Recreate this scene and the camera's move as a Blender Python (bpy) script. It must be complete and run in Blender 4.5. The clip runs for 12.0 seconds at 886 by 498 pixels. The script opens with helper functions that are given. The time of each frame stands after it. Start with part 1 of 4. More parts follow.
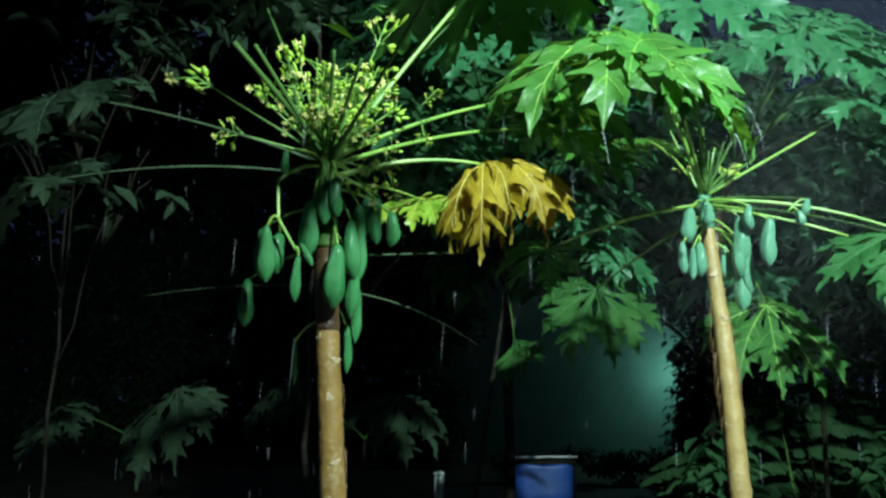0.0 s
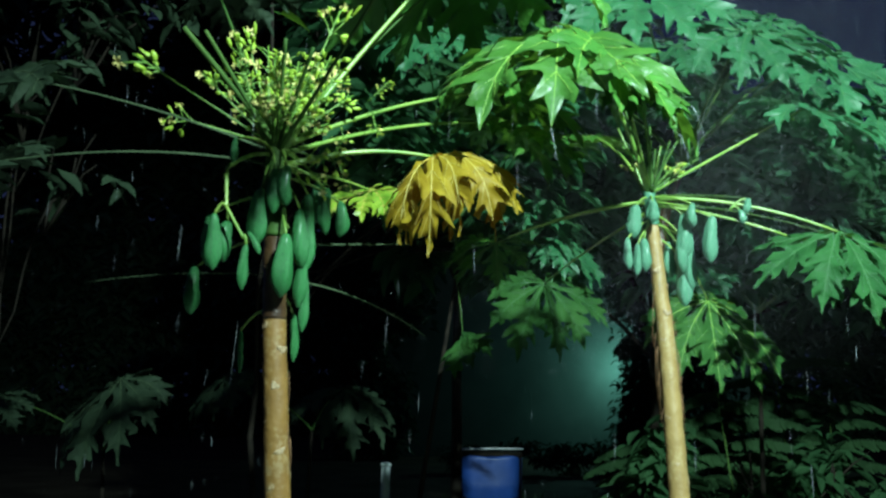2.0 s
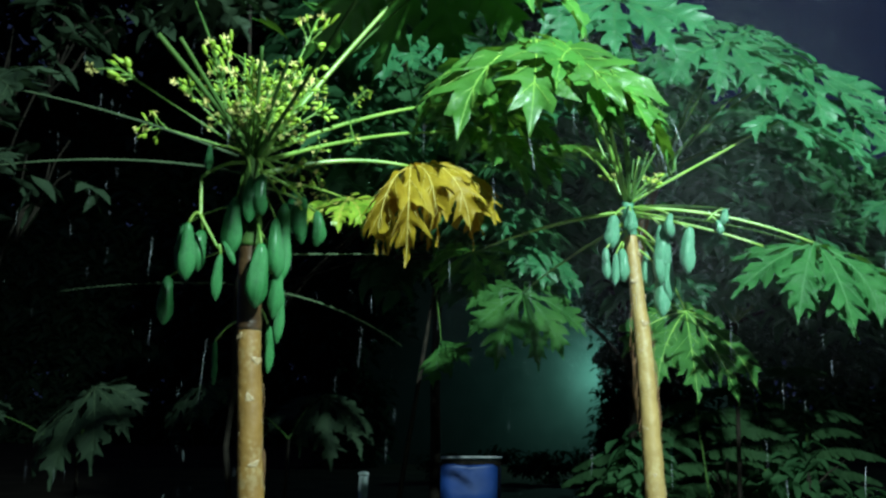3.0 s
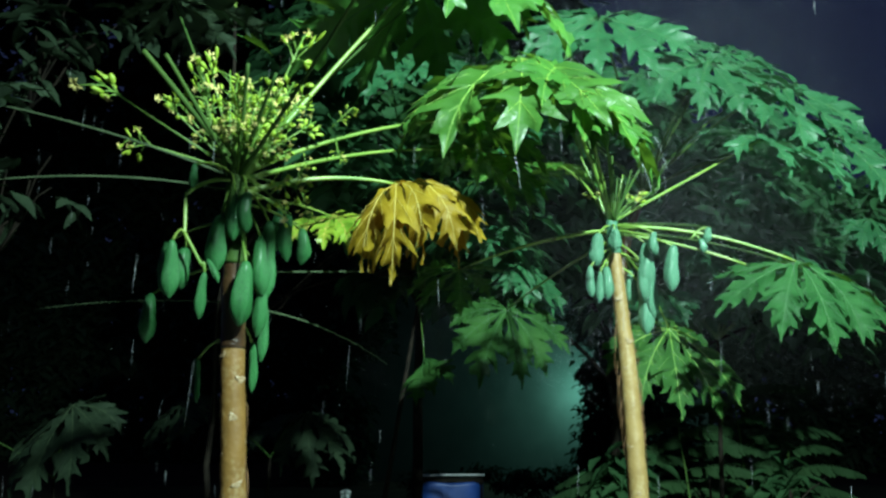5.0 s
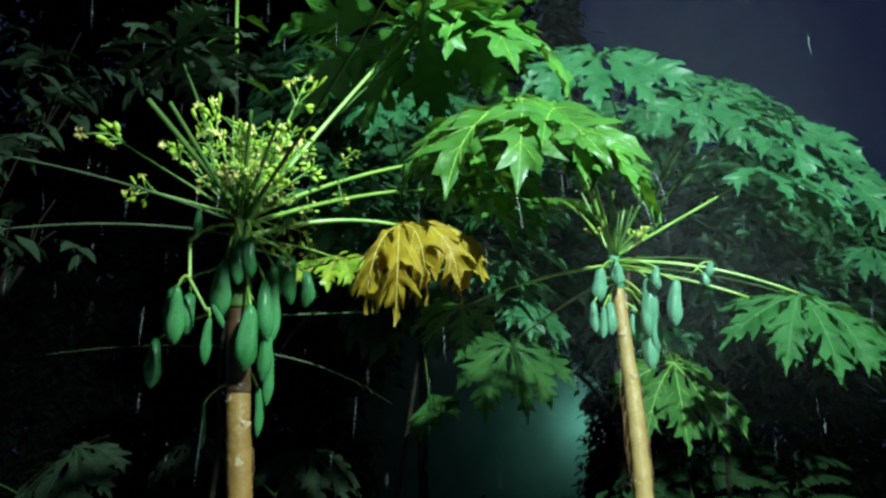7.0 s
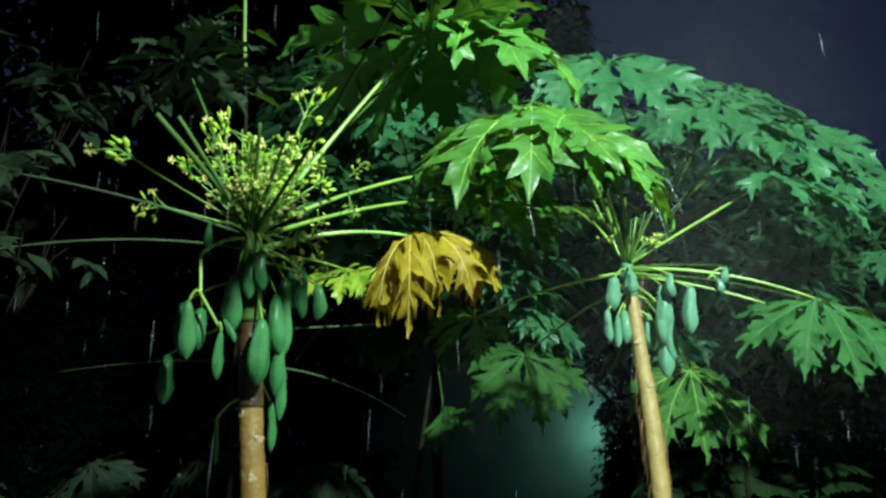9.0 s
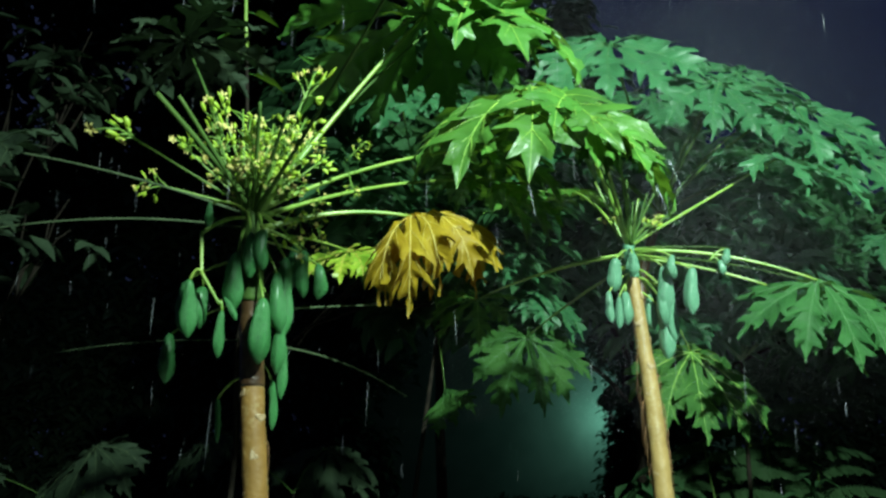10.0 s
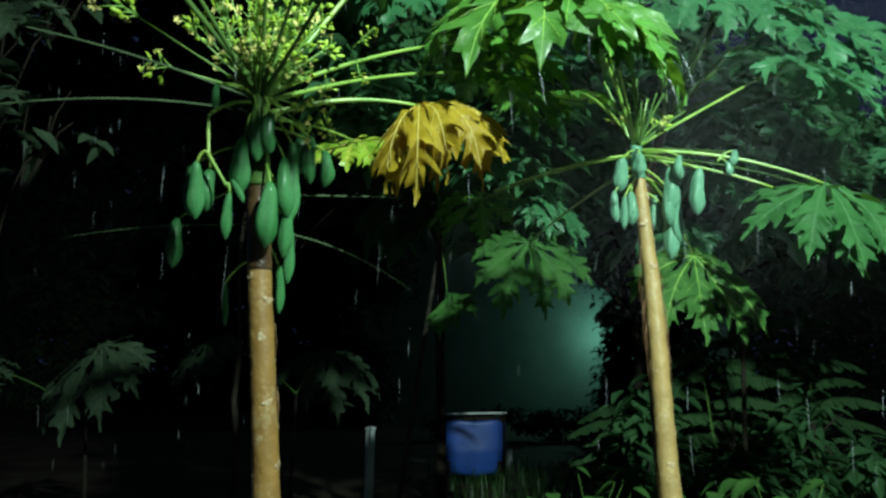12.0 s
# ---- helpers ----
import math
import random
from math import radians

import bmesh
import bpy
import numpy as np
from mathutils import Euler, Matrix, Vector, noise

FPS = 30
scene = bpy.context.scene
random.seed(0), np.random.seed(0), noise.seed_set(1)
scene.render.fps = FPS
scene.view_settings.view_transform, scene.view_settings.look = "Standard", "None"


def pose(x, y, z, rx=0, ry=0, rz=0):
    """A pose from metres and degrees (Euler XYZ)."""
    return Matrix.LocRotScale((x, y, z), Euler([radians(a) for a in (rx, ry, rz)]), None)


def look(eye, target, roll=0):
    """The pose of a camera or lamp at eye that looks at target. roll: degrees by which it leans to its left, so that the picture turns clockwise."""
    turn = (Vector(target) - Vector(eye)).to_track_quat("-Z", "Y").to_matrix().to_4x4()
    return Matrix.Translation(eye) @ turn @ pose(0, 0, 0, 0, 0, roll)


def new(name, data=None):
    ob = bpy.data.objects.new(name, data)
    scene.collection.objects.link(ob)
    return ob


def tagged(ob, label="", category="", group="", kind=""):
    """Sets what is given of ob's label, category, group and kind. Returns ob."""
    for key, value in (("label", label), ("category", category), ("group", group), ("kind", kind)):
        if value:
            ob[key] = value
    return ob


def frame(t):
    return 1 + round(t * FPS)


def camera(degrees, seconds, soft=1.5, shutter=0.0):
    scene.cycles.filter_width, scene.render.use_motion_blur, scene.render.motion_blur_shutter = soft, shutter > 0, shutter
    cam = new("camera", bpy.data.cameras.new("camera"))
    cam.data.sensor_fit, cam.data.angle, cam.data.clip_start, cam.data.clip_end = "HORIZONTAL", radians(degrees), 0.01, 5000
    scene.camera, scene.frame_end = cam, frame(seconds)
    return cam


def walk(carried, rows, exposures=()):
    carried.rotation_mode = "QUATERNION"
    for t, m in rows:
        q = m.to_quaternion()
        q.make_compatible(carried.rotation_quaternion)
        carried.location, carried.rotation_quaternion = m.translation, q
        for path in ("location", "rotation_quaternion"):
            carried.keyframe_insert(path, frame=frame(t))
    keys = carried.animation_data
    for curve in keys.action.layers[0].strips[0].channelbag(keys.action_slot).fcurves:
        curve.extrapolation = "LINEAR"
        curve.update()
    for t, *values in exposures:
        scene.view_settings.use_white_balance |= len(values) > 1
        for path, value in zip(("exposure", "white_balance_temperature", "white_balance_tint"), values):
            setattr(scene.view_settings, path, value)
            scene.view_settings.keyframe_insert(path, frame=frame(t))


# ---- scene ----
cam = camera(55.0, 12.0, soft=2.6)
PATH = [
    (0, (0.014, 0.223, 1.559), (-0.025, 2.189, 1.921), 0.6),
    (0.5, (0.027, 0.214, 1.552), (0.02, 2.182, 1.907), 0.5),
    (1, (0.027, 0.215, 1.548), (0.051, 2.184, 1.893), 0.8),
    (1.5, (0.026, 0.224, 1.551), (0.082, 2.194, 1.891), 1.0),
    (2, (0.029, 0.198, 1.55), (0.102, 2.167, 1.897), 1.1),
    (2.5, (0.029, 0.195, 1.563), (0.127, 2.161, 1.919), 0.9),
    (3, (0.04, 0.216, 1.568), (0.159, 2.179, 1.931), 1.1),
    (5, (0.025, 0.223, 1.576), (0.186, 2.176, 1.977), 1.0),
    (5.5, (0.032, 0.218, 1.578), (0.195, 2.169, 1.988), 0.9),
    (6, (0.036, 0.218, 1.583), (0.202, 2.165, 2.007), 0.6),
    (6.5, (0.037, 0.204, 1.596), (0.193, 2.148, 2.037), 0.4),
    (7, (0.017, 0.201, 1.613), (0.172, 2.139, 2.082), 0.1),
    (7.5, (0.014, 0.204, 1.625), (0.164, 2.137, 2.116), 0.1),
    (9.5, (0.021, 0.23, 1.604), (0.146, 2.164, 2.1), -0.8),
    (10, (0.03, 0.229, 1.587), (0.149, 2.17, 2.053), -0.6),
    (10.5, (0.025, 0.232, 1.555), (0.144, 2.183, 1.979), -0.4),
    (11, (0.01, 0.252, 1.518), (0.128, 2.212, 1.897), -0.1),
    (11.5, (0.007, 0.259, 1.495), (0.124, 2.229, 1.823), 0.2),
    (12, (0.005, 0.257, 1.473), (0.126, 2.234, 1.756), 0.4),
]
EXPOSURE = [(0, 0.26, 6050, 10), (2, 0.26, 5950, 10), (5.5, 0.25, 6150, 10), (7.5, 0.25, 6150, 10), (9.5, 0.24, 6600, 10), (10.5, 0.18, 6600, 10), (12, 0.10, 6450, 10)]
walk(cam, [(t, look(eye, target, roll)) for t, eye, target, roll in PATH], exposures=EXPOSURE)

# ---------- world and light ----------
world = bpy.data.worlds.new("night_sky")
scene.world = world
world.use_nodes = True
wn = world.node_tree
wbg = wn.nodes["Background"]
wbg.inputs["Color"].default_value = (0.0071, 0.0099, 0.0248, 1)
wbg.inputs["Strength"].default_value = 1.1

flood = bpy.data.lights.new("house_floodlight", "SPOT")
flood.energy = 3600
flood.color = (0.74, 1.0, 0.91)
flood.spot_size = radians(98)
flood.spot_blend = 1.0
flood.shadow_soft_size = 0.09
flood_ob = new("house_floodlight", flood)
flood_ob.matrix_world = look((1.95, -0.4, 5.2), (1.9, 4.4, 2.55))

yard = bpy.data.lights.new("yard_lamp", "POINT")
yard.energy = 190
yard.color = (0.38, 1.0, 0.80)
yard.shadow_soft_size = 0.12
yard_ob = new("yard_lamp", yard)
yard_ob.matrix_world = pose(6.0, 23.1, 2.55)


# ---------- materials ----------
def nodes_of(name):
    m = bpy.data.materials.new(name)
    m.use_nodes = True
    nt = m.node_tree
    return m, nt, nt.nodes["Principled BSDF"], nt.nodes["Material Output"]


def mix_noise(nt, c1, c2, scale, detail=4.0, lo=0.35, hi=0.65, stretch=(1, 1, 1), coord="Object"):
    tc = nt.nodes.new("ShaderNodeTexCoord")
    mp = nt.nodes.new("ShaderNodeMapping")
    mp.inputs["Scale"].default_value = stretch
    nz = nt.nodes.new("ShaderNodeTexNoise")
    nz.inputs["Scale"].default_value = scale
    nz.inputs["Detail"].default_value = detail
    ramp = nt.nodes.new("ShaderNodeValToRGB")
    ramp.color_ramp.elements[0].position, ramp.color_ramp.elements[1].position = lo, hi
    ramp.color_ramp.elements[0].color = (*c1, 1)
    ramp.color_ramp.elements[1].color = (*c2, 1)
    nt.links.new(tc.outputs[coord], mp.inputs["Vector"])
    nt.links.new(mp.outputs["Vector"], nz.inputs["Vector"])
    nt.links.new(nz.outputs["Fac"], ramp.inputs["Fac"])
    return ramp.outputs["Color"], nz.outputs["Fac"], mp.outputs["Vector"]


def add_bump(nt, bsdf, vector, scale, strength, dist=0.004):
    nz = nt.nodes.new("ShaderNodeTexNoise")
    nz.inputs["Scale"].default_value = scale
    nz.inputs["Detail"].default_value = 5
    bp = nt.nodes.new("ShaderNodeBump")
    bp.inputs["Strength"].default_value = strength
    bp.inputs["Distance"].default_value = dist
    nt.links.new(vector, nz.inputs["Vector"])
    nt.links.new(nz.outputs["Fac"], bp.inputs["Height"])
    nt.links.new(bp.outputs["Normal"], bsdf.inputs["Normal"])
    return bp


def vary(nt, colour, amount):
    """Lighter and darker from object to object and from leaf to leaf."""
    info = nt.nodes.new("ShaderNodeObjectInfo")
    geo = nt.nodes.new("ShaderNodeNewGeometry")
    add = nt.nodes.new("ShaderNodeMath")
    add.operation = "ADD"
    mul = nt.nodes.new("ShaderNodeMath")
    mul.operation = "MULTIPLY_ADD"
    mul.inputs[1].default_value, mul.inputs[2].default_value = amount, 1 - amount
    hsv = nt.nodes.new("ShaderNodeHueSaturation")
    nt.links.new(info.outputs["Random"], add.inputs[0])
    nt.links.new(geo.outputs["Random Per Island"], add.inputs[1])
    nt.links.new(add.outputs[0], mul.inputs[0])
    nt.links.new(mul.outputs[0], hsv.inputs["Value"])
    nt.links.new(colour, hsv.inputs["Color"])
    return hsv.outputs["Color"]


def leaf_material(name, c1, c2, rough=0.48, through_light=0.2, tc=(0.09, 0.22, 0.02), wet=0.5, scale=5.0, varied=0.15, spec=0.3):
    m, nt, b, out = nodes_of(name)
    col, fac, vec = mix_noise(nt, c1, c2, scale)
    col = vary(nt, col, varied)
    nt.links.new(col, b.inputs["Base Color"])
    b.inputs["Roughness"].default_value = rough
    b.inputs["Coat Weight"].default_value = wet
    b.inputs["Coat Roughness"].default_value = 0.3
    b.inputs["Specular IOR Level"].default_value = spec
    bp = add_bump(nt, b, vec, 30, 0.55, 0.012)
    nt.links.new(bp.outputs["Normal"], b.inputs["Coat Normal"])
    tr = nt.nodes.new("ShaderNodeBsdfTranslucent")
    tr.inputs["Color"].default_value = (*tc, 1)
    mx = nt.nodes.new("ShaderNodeMixShader")
    mx.inputs[0].default_value = through_light
    nt.links.new(b.outputs[0], mx.inputs[1])
    nt.links.new(tr.outputs[0], mx.inputs[2])
    nt.links.new(mx.outputs[0], out.inputs["Surface"])
    return m


def plain_material(name, c1, c2, rough, scale=8.0, bump=0.2, bscale=60.0, stretch=(1, 1, 1), coat=0.0, spec=0.5, dist=0.004, lo=0.35, hi=0.65):
    m, nt, b, out = nodes_of(name)
    col, fac, vec = mix_noise(nt, c1, c2, scale, stretch=stretch, lo=lo, hi=hi)
    nt.links.new(col, b.inputs["Base Color"])
    b.inputs["Roughness"].default_value = rough
    b.inputs["Coat Weight"].default_value = coat
    b.inputs["Coat Roughness"].default_value = 0.2
    b.inputs["Specular IOR Level"].default_value = spec
    add_bump(nt, b, vec, bscale, bump, dist)
    return m


LEAF = leaf_material("papaya_leaf", (0.036, 0.13, 0.018), (0.064, 0.20, 0.027), wet=0.2, tc=(0.13, 0.27, 0.02), through_light=0.24)
LEAF_DEEP = leaf_material("deep_green_leaf", (0.018, 0.08, 0.02), (0.034, 0.122, 0.032), rough=0.7, wet=0.03, scale=9, spec=0.12)
LEAF_WET = leaf_material("rain_wet_leaf", (0.036, 0.118, 0.017), (0.062, 0.18, 0.025), rough=0.5, wet=0.4, tc=(0.13, 0.27, 0.02), through_light=0.28)
LEAF_FAR = leaf_material("papaya_leaf_bluish", (0.022, 0.10, 0.036), (0.036, 0.14, 0.054), wet=0.12, tc=(0.06, 0.2, 0.06))
LEAF_YELLOW = leaf_material("yellowing_leaf", (0.22, 0.145, 0.005), (0.33, 0.24, 0.013), rough=0.6, through_light=0.3, tc=(0.4, 0.2, 0.01), wet=0.05, scale=9)
LEAF_LIME = leaf_material("lime_leaf", (0.14, 0.28, 0.02), (0.26, 0.36, 0.03), rough=0.42, tc=(0.25, 0.35, 0.03), scale=9)
VEIN = plain_material("leaf_vein", (0.14, 0.30, 0.04), (0.24, 0.38, 0.06), 0.45, 20)
LEAF_OLIVE = leaf_material("olive_papaya_leaf", (0.022, 0.078, 0.016), (0.04, 0.115, 0.024), rough=0.7, wet=0.0, spec=0.12)
VEIN_MID = plain_material("green_leaf_vein", (0.035, 0.12, 0.03), (0.06, 0.16, 0.045), 0.6, 20)
# rib and stalk tone with shade put into the colour
VEIN_SHADED = plain_material("shaded_leaf_vein", (0.05, 0.08, 0.04), (0.075, 0.11, 0.055), 0.8, 20, spec=0.1)
VEIN_YELLOW = plain_material("yellow_leaf_vein", (0.45, 0.34, 0.06), (0.5, 0.4, 0.1), 0.5, 20)
STALK = plain_material("leaf_stalk", (0.13, 0.26, 0.035), (0.22, 0.34, 0.06), 0.42, 6, 0.15, 90, coat=0.15)
STEM = plain_material("flower_stem", (0.11, 0.25, 0.035), (0.19, 0.34, 0.055), 0.45, 20, 0.15, 90)
# darker stalk green; on crown stalks it puts their shade into the colour
STALK_DARK = plain_material("dark_shaded_stalk", (0.04, 0.095, 0.02), (0.075, 0.145, 0.03), 0.6, 6, 0.15, 90, spec=0.15)
FRUIT = plain_material("unripe_papaya_skin", (0.008, 0.098, 0.02), (0.032, 0.195, 0.042), 0.55, 16, 0.5, 38, coat=0.18, dist=0.008)
FRUIT_PALE = plain_material("pale_papaya_skin", (0.045, 0.165, 0.09), (0.095, 0.245, 0.14), 0.58, 14, 0.5, 38, coat=0.12, dist=0.008)


def bark_material(name, dark, light):
    """Tan papaya bark: blotched at two scales, with pale lichen flecks and fine rings."""
    m, nt, b, out = nodes_of(name)
    col, fac, vec = mix_noise(nt, dark, light, 6, stretch=(1.3, 1.3, 1.2), lo=0.25, hi=0.75)
    fleck = nt.nodes.new("ShaderNodeTexNoise")
    fleck.inputs["Scale"].default_value = 46
    fleck.inputs["Detail"].default_value = 6
    patch = nt.nodes.new("ShaderNodeTexNoise")
    patch.inputs["Scale"].default_value = 5
    both = nt.nodes.new("ShaderNodeMath")
    both.operation = "MULTIPLY"
    edge = nt.nodes.new("ShaderNodeMapRange")
    edge.inputs["From Min"].default_value, edge.inputs["From Max"].default_value = 0.27, 0.36
    edge.inputs["To Max"].default_value = 0.22
    mix = nt.nodes.new("ShaderNodeMix")
    mix.data_type = "RGBA"
    mix.inputs["B"].default_value = (0.50, 0.42, 0.22, 1)
    nt.links.new(vec, fleck.inputs["Vector"])
    nt.links.new(vec, patch.inputs["Vector"])
    nt.links.new(fleck.outputs["Fac"], both.inputs[0])
    nt.links.new(patch.outputs["Fac"], both.inputs[1])
    nt.links.new(both.outputs[0], edge.inputs["Value"])
    nt.links.new(edge.outputs[0], mix.inputs["Factor"])
    nt.links.new(col, mix.inputs["A"])
    nt.links.new(mix.outputs["Result"], b.inputs["Base Color"])
    b.inputs["Roughness"].default_value = 0.55
    b.inputs["Coat Weight"].default_value = 0.2
    b.inputs["Coat Roughness"].default_value = 0.25
    add_bump(nt, b, vec, 30, 0.4, 0.01)
    return m


BARK = bark_material("papaya_bark", (0.155, 0.078, 0.017), (0.28, 0.154, 0.034))
BARK_PALE = bark_material("pale_papaya_bark", (0.21, 0.130, 0.038), (0.34, 0.226, 0.076))
# wet bark with shade put into the colour
BARK_DARK = plain_material("shaded_wet_bark", (0.035, 0.018, 0.008), (0.08, 0.042, 0.016), 0.35, 12, 0.6, 60, coat=0.4, dist=0.006)
# darkened copy of the papaya leaf: shade put into its colour
LEAF_SHADED = leaf_material("shaded_papaya_leaf", (0.018, 0.036, 0.017), (0.03, 0.055, 0.026), rough=0.75, wet=0.0, tc=(0.03, 0.07, 0.02), through_light=0.12)
SCAR = plain_material("leaf_scar", (0.28, 0.18, 0.085), (0.42, 0.31, 0.17), 0.35, 60, 0.4, 120, coat=0.3)
HAIR = plain_material("root_fibre", (0.16, 0.08, 0.03), (0.24, 0.12, 0.05), 0.7, 30)
BLOSSOM = plain_material("papaya_blossom", (0.50, 0.46, 0.10), (0.72, 0.62, 0.24), 0.55, 40, 0.1)
BUD = plain_material("papaya_bud", (0.22, 0.42, 0.025), (0.40, 0.52, 0.05), 0.45, 40, 0.1)
SOIL = plain_material("wet_soil", (0.026, 0.021, 0.014), (0.046, 0.037, 0.025), 0.95, 1.2, 0.8, 9, dist=0.05, spec=0.05)
GRASS = leaf_material("grass_blade", (0.02, 0.055, 0.012), (0.035, 0.085, 0.02), wet=0.1)
MIDLEAF = leaf_material("broad_leaf", (0.024, 0.088, 0.03), (0.042, 0.125, 0.046), rough=0.65, wet=0.06, tc=(0.09, 0.24, 0.08), through_light=0.36, scale=2)
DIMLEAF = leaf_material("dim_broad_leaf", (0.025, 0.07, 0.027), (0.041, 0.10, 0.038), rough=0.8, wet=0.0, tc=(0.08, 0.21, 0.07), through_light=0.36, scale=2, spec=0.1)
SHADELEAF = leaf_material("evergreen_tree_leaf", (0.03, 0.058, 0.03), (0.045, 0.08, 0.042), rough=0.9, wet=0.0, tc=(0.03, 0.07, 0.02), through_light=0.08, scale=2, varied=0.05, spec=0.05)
# near black: the shade of backlit foliage put into the leaf colour
BLACKLEAF = leaf_material("silhouette_leaf", (0.010, 0.022, 0.012), (0.017, 0.036, 0.019), rough=0.85, wet=0.0, tc=(0.03, 0.08, 0.03), through_light=0.1, scale=2, varied=0.05, spec=0.05)
WEED = leaf_material("weed_leaf", (0.02, 0.066, 0.012), (0.038, 0.105, 0.019), rough=0.65, wet=0.03, tc=(0.07, 0.17, 0.02), scale=6)
FEATHER = leaf_material("feather_leaflet", (0.014, 0.042, 0.012), (0.022, 0.06, 0.017), rough=0.75, wet=0.0, tc=(0.04, 0.11, 0.03), scale=3)
TWIG = plain_material("wet_twig_bark", (0.012, 0.010, 0.008), (0.026, 0.021, 0.015), 0.9, 12, spec=0.1)
# dark tone of the added backdrop, so the floodlight hardly shows on it
WALL = plain_material("mist_backdrop_render", (0.016, 0.028, 0.022), (0.027, 0.041, 0.034), 0.9, 1.1, 0.3, 14)
# unseen floor and house wall, made paler to bounce fill light
CONCRETE = plain_material("bounce_concrete", (0.46, 0.46, 0.43), (0.58, 0.57, 0.53), 0.6, 3, 0.3, 40)
PLASTER = plain_material("house_plaster", (0.72, 0.71, 0.68), (0.8, 0.79, 0.76), 0.8, 2, 0.2, 30)
BLUE = plain_material("blue_tarpaulin", (0.013, 0.05, 0.22), (0.018, 0.066, 0.30), 0.45, 3, 0.2, 9, dist=0.02)
PIPE = plain_material("grey_pipe", (0.75, 0.8, 0.8), (0.85, 0.88, 0.88), 0.35, 10)
WATER = plain_material("rain_water", (0.55, 0.6, 0.62), (0.75, 0.8, 0.82), 0.12, 40, 0.1, 60, coat=0.6)
WATER.node_tree.nodes["Principled BSDF"].inputs["Transmission Weight"].default_value = 0.55
# pale drops of the added haze, partly clear
DROP, drop_nt, drop_bsdf, drop_out = nodes_of("haze_drop")
drop_bsdf.inputs["Base Color"].default_value = (0.8, 0.84, 0.86, 1)
drop_bsdf.inputs["Roughness"].default_value = 0.6
drop_clear, drop_mix = drop_nt.nodes.new("ShaderNodeBsdfTransparent"), drop_nt.nodes.new("ShaderNodeMixShader")
drop_mix.inputs[0].default_value = 0.72
drop_nt.links.new(drop_clear.outputs[0], drop_mix.inputs[1])
drop_nt.links.new(drop_bsdf.outputs[0], drop_mix.inputs[2])
drop_nt.links.new(drop_mix.outputs[0], drop_out.inputs["Surface"])
POST = plain_material("pale_post", (0.5, 0.6, 0.57), (0.65, 0.72, 0.7), 0.6, 10)


# ---------- mesh helpers ----------
UP = Vector((0, 0, 1))
ORIGIN = {}


def thing(name, place, label, category, group="", kind=""):
    ob = new(name)
    ob.empty_display_size = 0.1
    ob.location = place
    ORIGIN[ob] = Vector(place)
    return tagged(ob, label, category, group, kind)


def finish(name, bm, material, smooth=True):
    me = bpy.data.meshes.new(name)
    bm.to_mesh(me)
    bm.free()
    me.materials.append(material)
    if smooth:
        me.polygons.foreach_set("use_smooth", [True] * len(me.polygons))
    return me


def part(name, bm, material, parent, label=""):
    """Links a bmesh in world coordinates as one mesh under a thing or a part."""
    o = ORIGIN[parent]
    for v in bm.verts:
        v.co -= o
    ob = new(name, finish(name, bm, material))
    ob.parent = parent
    ORIGIN[ob] = o
    return tagged(ob, label)


def shared_part(name, me, m, parent, label=""):
    """Links a ready mesh under a thing at the world pose m."""
    ob = new(name, me)
    ob.parent = parent
    ob.matrix_basis = Matrix.Translation(-ORIGIN[parent]) @ m
    ORIGIN[ob] = ORIGIN[parent]
    return tagged(ob, label)


def sub_part(name, me, parent, label=""):
    ob = new(name, me)
    ob.parent = parent
    return tagged(ob, label)


def tube(bm, pts, radii, seg=8, cap=True):
    """A tube along points with a radius at each."""
    pts = [Vector(p) for p in pts]
    rings, side = [], None
    for i, p in enumerate(pts):
        d = (pts[min(i + 1, len(pts) - 1)] - pts[max(i - 1, 0)]).normalized()
        if side is None:
            side = d.orthogonal().normalized()
        side = (side - d * side.dot(d)).normalized()
        other = d.cross(side)
        rings.append([bm.verts.new(p + (side * math.cos(a) + other * math.sin(a)) * radii[i])
                      for a in (2 * math.pi * k / seg for k in range(seg))])
    for a, b in zip(rings, rings[1:]):
        for k in range(seg):
            bm.faces.new((a[k], a[(k + 1) % seg], b[(k + 1) % seg], b[k]))
    if cap:
        bm.faces.new(rings[0][::-1])
        bm.faces.new(rings[-1])


def bowed(a, b, rise=0.0, n=10, kink=0.0, rng=None):
    """Points from a to b that bow upward (or down) between."""
    a, b = Vector(a), Vector(b)
    out = []
    for i in range(n + 1):
        s = i / n
        p = a.lerp(b, s) + UP * rise * 4 * s * (1 - s)
        if rng and 0 < i < n:
            p += Vector((rng.uniform(-1, 1), rng.uniform(-1, 1), rng.uniform(-1, 1))) * kink
        out.append(p)
    return out


def taper(n, r0, r1):
    return [r0 + (r1 - r0) * i / n for i in range(n + 1)]


# half outline of one lobe: place along the rib, forward lean, width (all in lobe lengths)
HALF_LOBE = ((0.20, 0.0, 0.05), (0.28, 0.0, 0.058), (0.33, 0.02, 0.10), (0.37, 0.06, 0.16), (0.405, 0.105, 0.21), (0.435, 0.155, 0.238), (0.452, 0.11, 0.165), (0.47, 0.06, 0.11), (0.49, 0.03, 0.085),
             (0.515, 0.03, 0.09), (0.545, 0.06, 0.14), (0.58, 0.105, 0.19), (0.608, 0.155, 0.215), (0.624, 0.10, 0.145), (0.645, 0.05, 0.092), (0.67, 0.025, 0.07),
             (0.70, 0.03, 0.08), (0.735, 0.06, 0.11), (0.763, 0.095, 0.122), (0.782, 0.05, 0.075), (0.81, 0.02, 0.052), (0.86, 0.01, 0.04), (0.92, 0.0, 0.024), (1.0, 0.0, 0.002))


